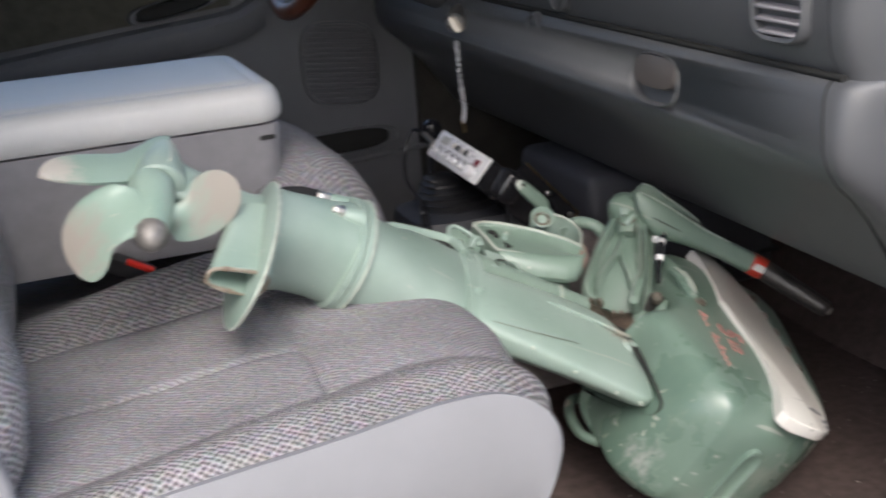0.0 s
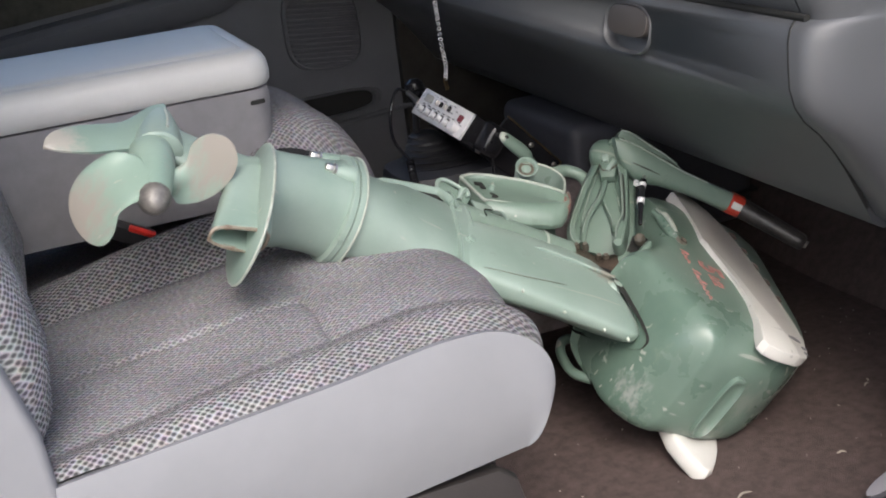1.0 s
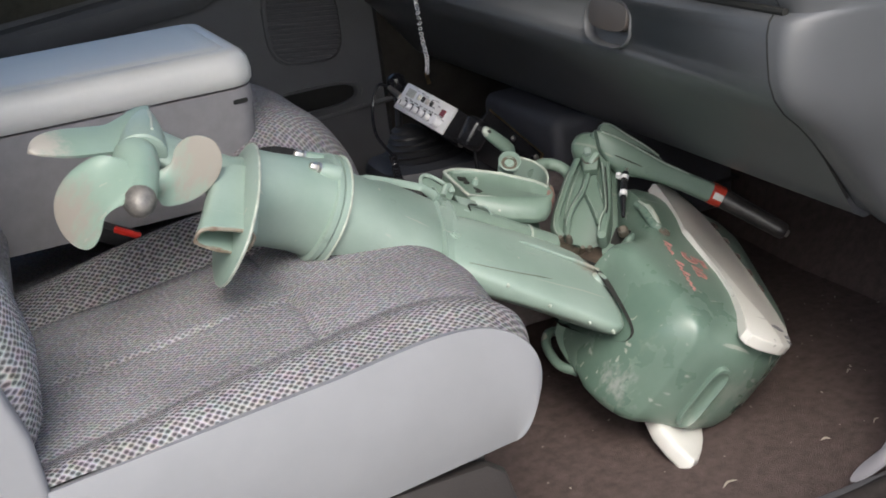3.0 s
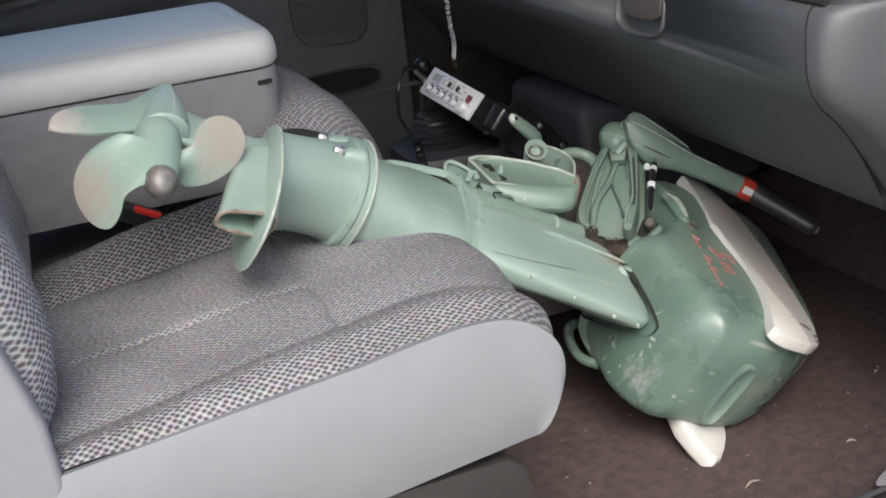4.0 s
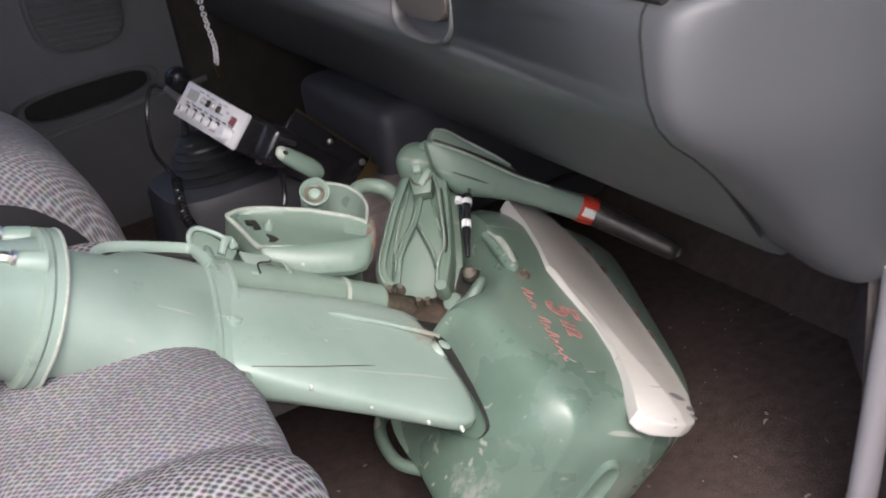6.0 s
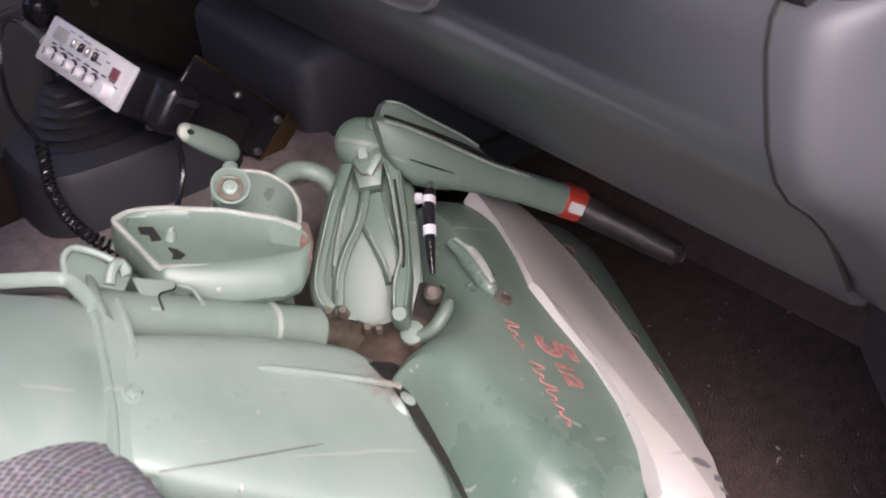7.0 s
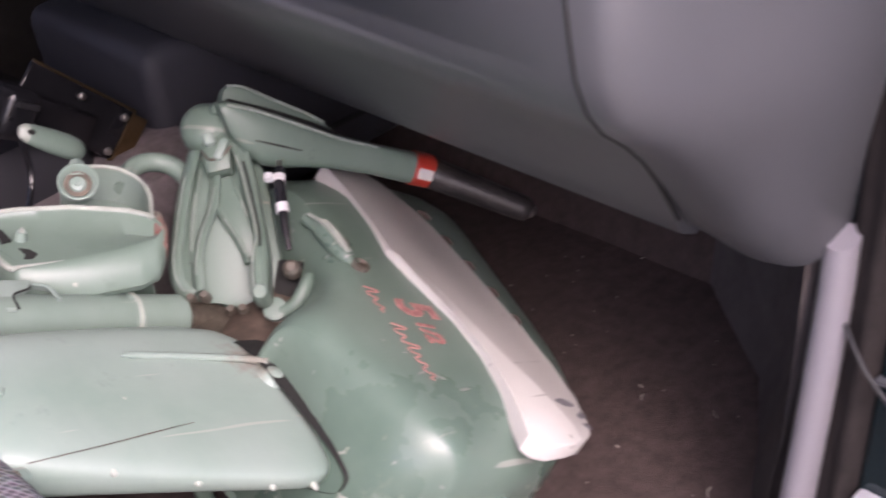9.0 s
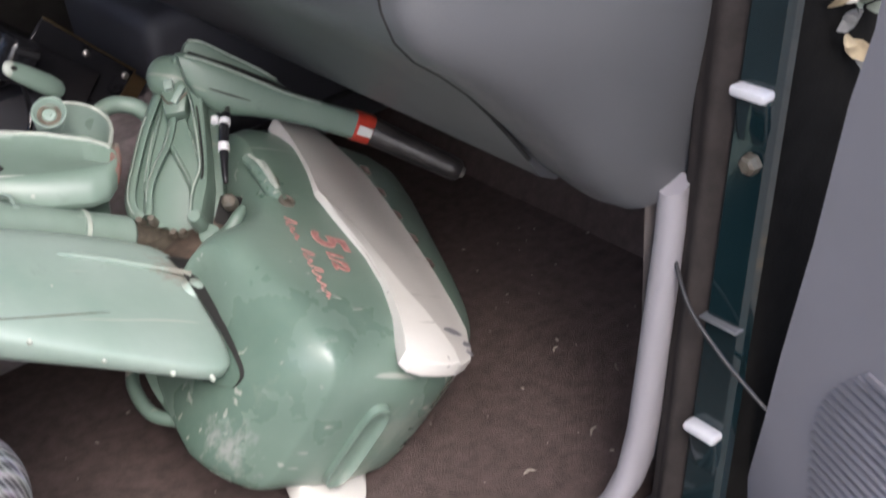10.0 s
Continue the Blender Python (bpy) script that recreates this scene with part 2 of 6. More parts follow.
def loft(rings, closed=True, cap=True, bm=None):
    bm = bm or bmesh.new()
    vs = [[bm.verts.new(p) for p in r] for r in rings]
    n = len(rings[0])
    for a, b in zip(vs, vs[1:]):
        for i in range(n if closed else n - 1):
            j = (i + 1) % n
            bm.faces.new((a[i], a[j], b[j], b[i]))
    if cap and closed:
        bm.faces.new(vs[0][::-1])
        bm.faces.new(vs[-1])
    return bm


def box(size, centre=(0, 0, 0), bevel=0.0, seg=2, bm=None, m=None):
    bm = bm or bmesh.new()
    r = bmesh.ops.create_cube(bm, size=1.0)
    vs = r["verts"]
    for v in vs:
        v.co = Vector((v.co.x * size[0] + centre[0], v.co.y * size[1] + centre[1], v.co.z * size[2] + centre[2]))
    if bevel:
        es = list({e for v in vs for e in v.link_edges})
        out = bmesh.ops.bevel(bm, geom=es, offset=bevel, segments=seg, profile=0.5, affect="EDGES")
        vs = list({v for f in out["faces"] for v in f.verts} | {v for v in vs if v.is_valid})
    if m is not None:
        for v in vs:
            v.co = m @ v.co
    return bm


def oval(cx, cy, rx, ry, n=24, power=2.0):
    """A superellipse: power 2 is an ellipse, more is squarer."""
    out = []
    for i in range(n):
        t = 2 * math.pi * i / n
        c, s = math.cos(t), math.sin(t)
        out.append((cx + rx * math.copysign(abs(c) ** (2 / power), c), cy + ry * math.copysign(abs(s) ** (2 / power), s)))
    return out


def tube(path, radius, n=12, bm=None, flat=1.0, cap=True):
    """A round bar along a path; radius is one number or one a point."""
    pts = [Vector(p) for p in path]
    rs = radius if isinstance(radius, (list, tuple)) else [radius] * len(pts)
    rings, side = [], None
    for i, p in enumerate(pts):
        d = (pts[min(i + 1, len(pts) - 1)] - pts[max(i - 1, 0)]).normalized()
        if side is None:
            side = d.orthogonal().normalized()
        side = (side - side.dot(d) * d).normalized()
        up = d.cross(side)
        rings.append([p + rs[i] * (math.cos(2 * math.pi * k / n) * side + flat * math.sin(2 * math.pi * k / n) * up) for k in range(n)])
    return loft(rings, bm=bm, cap=cap)


def smooth_path(points, steps=6):
    """A Catmull-Rom line through the points."""
    p = [Vector(q) for q in points]
    p = [2 * p[0] - p[1]] + p + [2 * p[-1] - p[-2]]
    out = []
    for i in range(1, len(p) - 2):
        for k in range(steps):
            t = k / steps
            out.append(0.5 * ((2 * p[i]) + (-p[i - 1] + p[i + 1]) * t + (2 * p[i - 1] - 5 * p[i] + 4 * p[i + 1] - p[i + 2]) * t * t
                              + (-p[i - 1] + 3 * p[i] - 3 * p[i + 1] + p[i + 2]) * t ** 3))
    return out + [p[-2]]


def slab(outline, z0, z1, bevel=0.0, bm=None, seg=2):
    """A flat outline (x, y) drawn up from z0 to z1."""
    bm = bm or bmesh.new()
    lo = [bm.verts.new((x, y, z0)) for x, y in outline]
    hi = [bm.verts.new((x, y, z1)) for x, y in outline]
    n = len(outline)
    fs = [bm.faces.new(lo[::-1]), bm.faces.new(hi)]
    for i in range(n):
        fs.append(bm.faces.new((lo[i], lo[(i + 1) % n], hi[(i + 1) % n], hi[i])))
    if bevel:
        es = list({e for f in fs[:2] for e in f.edges})
        bmesh.ops.bevel(bm, geom=es, offset=bevel, segments=seg, profile=0.5, affect="EDGES")
    return bm


def extrude_y(profile, y0, y1, bevel=0.0):
    """A profile (x, z) drawn along y."""
    bm = bmesh.new()
    rings = [[(x, y, z) for x, z in profile] for y in (y0, y1)]
    loft(rings, bm=bm)
    if bevel:
        bmesh.ops.bevel(bm, geom=bm.edges[:], offset=bevel, segments=2, profile=0.5, affect="EDGES")
    return bm


# ---------------------------------------------------------------- the cab
def structure(name, bm, mat, label, category, smooth=False):
    return tagged(part(name, bm, mat, smooth=smooth), label, category, kind="structure")


def rounded(w, d, r, n=5, cx=0.0, cy=0.0):
    """A rectangle with round corners, as an outline."""
    out = []
    for sx, sy, a0 in ((1, 1, 0), (-1, 1, 90), (-1, -1, 180), (1, -1, 270)):
        for k in range(n + 1):
            t = radians(a0 + 90 * k / n)
            out.append((cx + sx * (w / 2 - r) + r * math.cos(t), cy + sy * (d / 2 - r) + r * math.sin(t)))
    return out


def carpet_sheet():
    """The floor's carpet, with the small waves of an old mat."""
    bm = bmesh.new()
    nx, ny = 90, 60
    vs = []
    for i in range(nx + 1):
        for j in range(ny + 1):
            x, y = -0.85 + 1.95 * i / nx, 0.47 + 1.45 * j / ny
            vs.append(bm.verts.new((x, y, 0.004 * (noise.noise(Vector((x * 7, y * 7, 0))) - 0.3))))
    for i in range(nx):
        for j in range(ny):
            a = i * (ny + 1) + j
            bm.faces.new((vs[a], vs[a + ny + 1], vs[a + ny + 2], vs[a + 1]))
    return bm


structure("floor", carpet_sheet(), CARPET, "dark brown worn carpet on the cab floor", "carpet", True)
structure("underbody", box((2.6, 1.56, 0.05), (0.1, 1.2, -0.045)), BODY_PAINT, "dark green painted body floor under the carpet", "floor pan")
structure("ground", box((400, 400, 0.1), (0, 0, -0.75)), GROUND, "grey-brown gravel ground outside the cab", "ground")
structure("toe_board", extrude_y([(1.04, -0.02), (1.10, -0.02), (1.38, 0.36), (1.38, 0.95), (1.34, 0.95), (1.34, 0.38)], 0.45, 1.95), CARPET, "dark carpeted toe board under the dashboard", "bulkhead")
structure("roof", box((1.75, 1.6, 0.04), (-0.05, 1.2, 1.13)), TRIM_GREY, "grey roof lining of the cab", "roof")
structure("wall_back", box((0.04, 1.5, 0.75), (-0.87, 1.2, 0.34)), TRIM_GREY, "grey back wall of the cab", "wall")
structure("tunnel", loft([[(x, 1.27 + dy * 0.8, max(0.002, h * k) if k else 0.001) for dy, k in ((-0.165, 0), (-0.155, 0.35), (-0.14, 0.75), (-0.10, 0.96), (0, 1), (0.11, 0.96), (0.17, 0.75), (0.21, 0.35), (0.24, 0))] for x, h in ((-0.8, 0.13), (0.2, 0.175), (0.5, 0.192), (0.74, 0.195), (0.76, 0.12))]), material("tunnel_carpet", (0.24, 0.21, 0.215), 0.95, vary=0.2, scale=60, bump=0.8, fine=700, spec=0.05), "grey-brown carpeted tunnel along the cab floor", "floor tunnel", True)

# dashboard: one moulding along the cab, ending in a rounded cap at the door
DASH_PROFILE = [(0.98, 0.335), (0.84, 0.312), (0.79, 0.297), (0.765, 0.294), (0.748, 0.304), (0.728, 0.331), (0.704, 0.363), (0.680, 0.393), (0.655, 0.421), (0.630, 0.445), (0.608, 0.464), (0.594, 0.482), (0.589, 0.502), (0.590, 0.525),
                (0.593, 0.547), (0.598, 0.560), (0.604, 0.566), (0.612, 0.568), (0.610, 0.576), (0.603, 0.59), (0.598, 0.62), (0.60, 0.68), (0.615, 0.725), (0.65, 0.755), (0.75, 0.78), (1.1, 0.80), (1.3, 0.75), (1.3, 0.34)]
dash = thing("dashboard", "dark grey moulded plastic dashboard with closed glove box", "dashboard")
def seam_y(z):
    """The joint between dash and end cap: upright above, swept inwards below."""
    line = ((0.30, 0.582), (0.322, 0.573), (0.376, 0.556), (0.406, 0.544), (0.447, 0.528), (0.485, 0.521), (0.52, 0.525), (0.565, 0.533), (0.80, 0.533))
    z = max(0.30, min(0.80, z))
    for (z0, y0), (z1, y1) in zip(line, line[1:]):
        if z <= z1:
            return y0 + (y1 - y0) * (z - z0) / (z1 - z0)
    return 0.533


dash_body = part("body", loft([[(x, seam_y(z) + 0.003, z) for x, z in DASH_PROFILE], [(x, 1.92, z) for x, z in DASH_PROFILE]]), DASH, dash)
cap_rings = []
for k in range(15):
    f = radians(90 * k / 14)
    out, drop = 1 - max(0.0, math.cos(f)) ** 0.62, math.sin(f) ** 0.62
    cap_rings.append([(x + max(0.0, 0.832 - x) * out, seam_y(z) - (seam_y(z) - 0.481 - 0.016 * max(0.0, min(1.0, (0.45 - z) / 0.14))) * drop, z + (0.012 - 0.018 * math.sin(2 * f)) * max(0.0, min(1.0, (0.40 - z) / 0.1)) * (x < 0.97)) for x, z in DASH_PROFILE])
part("end_cap", loft(cap_rings), DASH, dash)
front = [(x, z) for x, z in DASH_PROFILE if 0.305 < z < 0.567 and x < 0.80]
part("joint", tube([(x + 0.0012, seam_y(z) + 0.0015, z) for x, z in front], 0.0019, 8), DARK, dash, "dark joint beside the end cap")
# glove box pull: a scoop with a finger flap
def pull_ring(d, r, w=0.054, h=0.029, rise=0.002, power=2.8):
    """An outline that lies on the leaning face of the glove box."""
    return [(0.5885 + d + 0.20 * (r * pz + rise), 0.838 + r * px, 0.523 + rise + r * pz - 0.2 * d) for px, pz in oval(0, 0, w, h, 32, power)]


# the hollow is cut out of the face and lined with a scoop
cutter = part("cutter", loft([pull_ring(d, 1.0) for d in (-0.02, 0.05)]), DASH)
cut = dash_body.modifiers.new("cut", "BOOLEAN")
cut.operation, cut.object = "DIFFERENCE", cutter
hollowed = bpy.data.meshes.new_from_object(dash_body.evaluated_get(bpy.context.evaluated_depsgraph_get()))
dash_body.modifiers.clear()
dash_body.data = hollowed
bpy.data.objects.remove(cutter)
pull = part("glove_box_pull", loft([pull_ring(d, r) for d, r in ((0.012, 1.03), (0.001, 1.03), (-0.0010, 1.01), (-0.0010, 0.985), (0.0015, 0.95), (0.012, 0.90), (0.028, 0.74), (0.031, 0.4))]), DASH, dash, "recessed grey pull of the glove box")
part("lip", loft([pull_ring(d, r, 0.046, 0.0185, 0.0105, 3.2) for d, r in ((0.010, 0.98), (0.002, 1.0), (-0.0006, 0.97), (-0.001, 0.90))]), material("brown_grey_flap", (0.080, 0.070, 0.065), 0.45, vary=0.08, scale=9), pull, "brown-grey finger flap")
part("crease", tube([(0.6075, 0.52, 0.5695), (0.6075, 1.0, 0.5695), (0.6075, 1.9, 0.5695)], 0.0042, 8), DARK, dash, "dark joint above the glove box")
# round sockets to the centre of the dash
for yj, zj in ((1.18, 0.548), (1.10, 0.60)):
    so = part("socket", loft([[(0.602 + d, yj + r * px, zj + r * pz) for px, pz in oval(0, 0, 0.02, 0.02, 20)] for d, r in ((0.004, 1.15), (-0.008, 1.1), (-0.010, 0.95), (0.003, 0.85))]), DASH, dash)


def air_vent(y, z, w, h):
    v = thing("air_vent", "dark grey air vent with horizontal louvres in the dashboard", "air vent")
    ring = [[(0.594 + d, y + r * px, z + r * pz) for px, pz in oval(0, 0, w / 2, h / 2, 32, 3.6)] for d, r in ((0.012, 1.18), (-0.003, 1.16), (-0.006, 1.10), (-0.004, 1.0), (0.03, 0.97))]
    part("surround", loft(ring, cap=False), DASH, v)
    part("cavity", box((0.004, w, h), (0.62, y, z)), DARK, v)
    for i in range(6):
        zz = z - h / 2 + h * (i + 0.5) / 6
        half = w / 2 * (1 - abs((zz - z) / (h / 2)) ** 3.6) ** (1 / 3.6)
        part("louvre", box((0.018, 2 * half * 0.97, 0.0032), (0, 0, 0), 0.001, 1, m=pose(0.598, y, zz, 0, -18, 0)), TRIM_GREY, v)
    part("mullion", box((0.006, 0.004, h * 0.9), (0.603, y, z), 0.001, 1), DASH, v)
    return v


air_vent(0.603, 0.637, 0.075, 0.073)
air_vent(1.02, 0.642, 0.075, 0.06)
# driver side: column, wheel rim, ignition lock with key and chain
column = thing("steering_column", "dark plastic steering column with an ignition lock", "steering column")
part("shroud", tube([(0.64, 1.58, 0.60), (0.52, 1.58, 0.645), (0.42, 1.58, 0.685)], [0.075, 0.07, 0.055], 20), PANEL, column)
part("ignition_lock", tube([(0.60, 1.47, 0.535), (0.575, 1.44, 0.53)], [0.022, 0.017], 16), METAL, column, "chrome ignition lock")
wheel = thing("steering_wheel", "brown leather steering wheel with a dark hub", "steering wheel", look((0.40, 1.56, 0.745), (0.75, 1.56, 0.60)))
bmw = bmesh.new()
tube([(0.195 * math.cos(t), 0.195 * math.sin(t), 0) for t in [2 * math.pi * k / 48 for k in range(48)]] + [(0.195, 0.0001, 0)], 0.0145, 10, bm=bmw)
part("rim", bmw, material("brown_leather", (0.10, 0.035, 0.018), 0.35, vary=0.2, scale=30), wheel)
for a in (-30, 210, 270):
    part("spoke", tube([(0.04 * math.cos(radians(a)), 0.04 * math.sin(radians(a)), -0.02), (0.19 * math.cos(radians(a)), 0.19 * math.sin(radians(a)), 0)], [0.02, 0.012], 8, flat=0.4), PANEL, wheel)
part("hub", loft([[(x, y, z) for x, y in oval(0, 0, r, r, 24, 2.5)] for z, r in ((-0.05, 0.06), (0.0, 0.065), (0.015, 0.05))]), PANEL, wheel)
key = thing("key_chain", "silver ignition key with a hanging beaded chain", "key")
part("key", slab(rounded(0.022, 0.028, 0.009, 4), -0.001, 0.001), METAL, key, m=pose(0.572, 1.437, 0.527, 60, 0, 40))
chain_path = smooth_path([(0.573, 1.437, 0.515), (0.572, 1.43, 0.48), (0.572, 1.425, 0.43), (0.574, 1.42, 0.395), (0.571, 1.42, 0.372)], 6)
for i, p in enumerate(chain_path[3::1]):
    bm = bmesh.new()
    tube([(0.0042 * math.cos(t), 0.0025 * math.sin(t), 0) for t in [2 * math.pi * k / 10 for k in range(11)]], 0.0011, 5, bm=bm)
    part("link", bm, SILVER, key, m=Matrix.Translation(p) @ pose(0, 0, 0, 90 + 8 * math.sin(i * 2.1), 20 * math.sin(i), 90 * (i % 2) + 20))
part("tag", slab(rounded(0.008, 0.02, 0.002, 2), -0.001, 0.001), BRASS, key, m=pose(0.571, 1.42, 0.362, 80, 0, 30))

# heater box on the tunnel
heater = thing("heater_box", "dark grey plastic heater box under the dashboard", "heater box")
part("case", box((0.36, 0.28, 0.24), (0.90, 1.405, 0.165), 0.022, 4), material("heater_plastic", (0.055, 0.057, 0.068), 0.5, vary=0.08, scale=8, bump=0.2, fine=900), heater)
part("flange", box((0.37, 0.29, 0.008), (0.90, 1.405, 0.10), 0.003, 2), BLACK, heater)

# far door, and the kick panel between it and the toe board, footwell shade in its dark colour
DOOR_END = 0.665
structure("kick_panel_far", extrude_y([(DOOR_END + 0.006, -0.05), (1.15, -0.05), (1.15, 0.66), (DOOR_END + 0.006, 0.64)], 1.925, 1.965), material("shadowed_kick_panel", (0.045, 0.041, 0.036), 0.8, vary=0.25, scale=20, bump=0.3, fine=700, spec=0.2), "kick panel coloured with the shade of the driver footwell", "trim panel")
PANEL_CLOTH = material("olive_grey_door_cloth", (0.075, 0.072, 0.058), 0.9, vary=0.2, scale=40, bump=0.5, fine=900, spec=0.1)
door = tagged(part("door_panel", extrude_y([(-0.85, -0.1), (DOOR_END, -0.1), (DOOR_END, 0.64), (-0.85, 0.70)], 1.93, 1.97), PANEL, smooth=False), "dark grey driver door panel with speaker and map pocket", "door panel", kind="structure")
part("armrest_ledge", loft([[(x, 1.935 - dy, z + dz) for dy, dz in ((0, -0.05), (0.03, -0.045), (0.045, -0.02), (0.045, 0.0), (0.035, 0.012), (0, 0.018))] for x, z in ((-0.8, 0.40), (-0.13, 0.475), (0.10, 0.50), (0.24, 0.512), (0.31, 0.52), (0.36, 0.545))]), PANEL, door)
part("cloth_insert", extrude_y([(-0.8, 0.44), (-0.13, 0.505), (0.30, 0.545), (0.36, 0.62), (-0.8, 0.68)], 1.921, 1.931), PANEL_CLOTH, door, "olive grey cloth insert")
cup = part("pull_cup", loft([[(0.195 + r * px, 1.921 - d, 0.553 + r * pz + 0.17 * r * px) for px, pz in oval(0, 0, 0.078, 0.016, 28, 3)] for d, r in ((0.0, 1.12), (0.006, 1.06), (0.004, 0.95), (-0.012, 0.9))]), PANEL, door)
part("recess", loft([[(0.195 + r * px, 1.9155 - d, 0.553 + r * pz + 0.17 * r * px) for px, pz in oval(0, 0, 0.07, 0.012, 28, 3)] for d, r in ((0.0, 1.0), (0.001, 0.98))]), DARK, cup)
grille = thing("speaker_grille", "dark slotted oval speaker grille in the driver door", "speaker grille")
part("surround", loft([[(0.511 + r * px, 1.93 - d, 0.405 + r * pz - 0.1 * r * px) for px, pz in oval(0, 0, 0.078, 0.082, 36, 3.4)] for d, r in ((0.0, 1.06), (0.008, 1.04), (0.009, 0.99), (0.002, 0.97))]), PANEL, grille)
for i in range(15):
    q = (i - 7) / 7.6
    half = 0.074 * (1 - abs(q) ** 3.4) ** (1 / 3.4)
    part("slat", box((2 * half, 0.008, 0.0062), (0, 0, 0), 0.002, 1, m=pose(0.511, 1.922, 0.405 + 0.077 * q, 0, 5.7, 0)), PANEL, grille)
pocket = part("map_pocket", loft([[(0.49 + r * px, 1.93 - d, 0.245 + r * pz + 0.02 * r * px) for px, pz in oval(0, 0, 0.115, 0.024, 36, 3)] for d, r in ((0.0, 1.12), (0.012, 1.06), (0.012, 0.98), (0.0, 0.94))], cap=False), PANEL, door)
part("pocket_opening", loft([[(0.49 + r * px, 1.9275 - d, 0.245 + r * pz + 0.02 * r * px) for px, pz in oval(0, 0, 0.108, 0.022, 36, 3)] for d, r in ((0.0, 1.0), (0.002, 0.98))]), DARK, pocket)
part("lower_moulding", tube([(0.33, 1.928, 0.19), (0.5, 1.928, 0.2), (0.70, 1.928, 0.215)], 0.006, 8), PANEL, door)

# shift console with rubber boot, stick and knob
shift = thing("shift_console", "dark grey shift console with a ribbed rubber boot on the tunnel", "gear shift")
part("console", loft([[(0.535 + px * r, 1.335 + py * r, z) for px, py in oval(0, 0, 0.115, 0.085, 32, 4)] for z, r in ((0.14, 1.0), (0.243, 0.98), (0.254, 0.94), (0.256, 0.86))]), material("console_plastic", (0.03, 0.031, 0.037), 0.5, vary=0.08, scale=9, bump=0.2, fine=900), shift)
boot_rings = []
for i in range(13):
    k = i / 12
    r = (0.072 - 0.052 * k) * (1.08 if i % 2 else 0.9)
    boot_rings.append([(0.525 - 0.02 * k + px, 1.345 + 0.04 * k + py * 0.8, 0.254 + 0.045 * k) for px, py in oval(0, 0, r, r, 24, 2.4)])
part("boot", loft(boot_rings), BLACK, shift)
part("stick", tube([(0.495, 1.385, 0.30), (0.515, 1.425, 0.35)], 0.006, 10), BLACK, shift)
part("knob", loft([[(0.516 + px, 1.428 + py, z) for px, py in oval(0, 0, r, r, 20)] for z, r in ((0.340, 0.008), (0.348, 0.014), (0.361, 0.018), (0.374, 0.015), (0.380, 0.007))]), BLACK_GLOSS, shift, "black ball knob with a pale shift pattern")


# two-way radio on the tunnel: black case, silver face with controls, coiled cord
GREY_PRINT = material("grey_print", (0.24, 0.25, 0.28), 0.5)


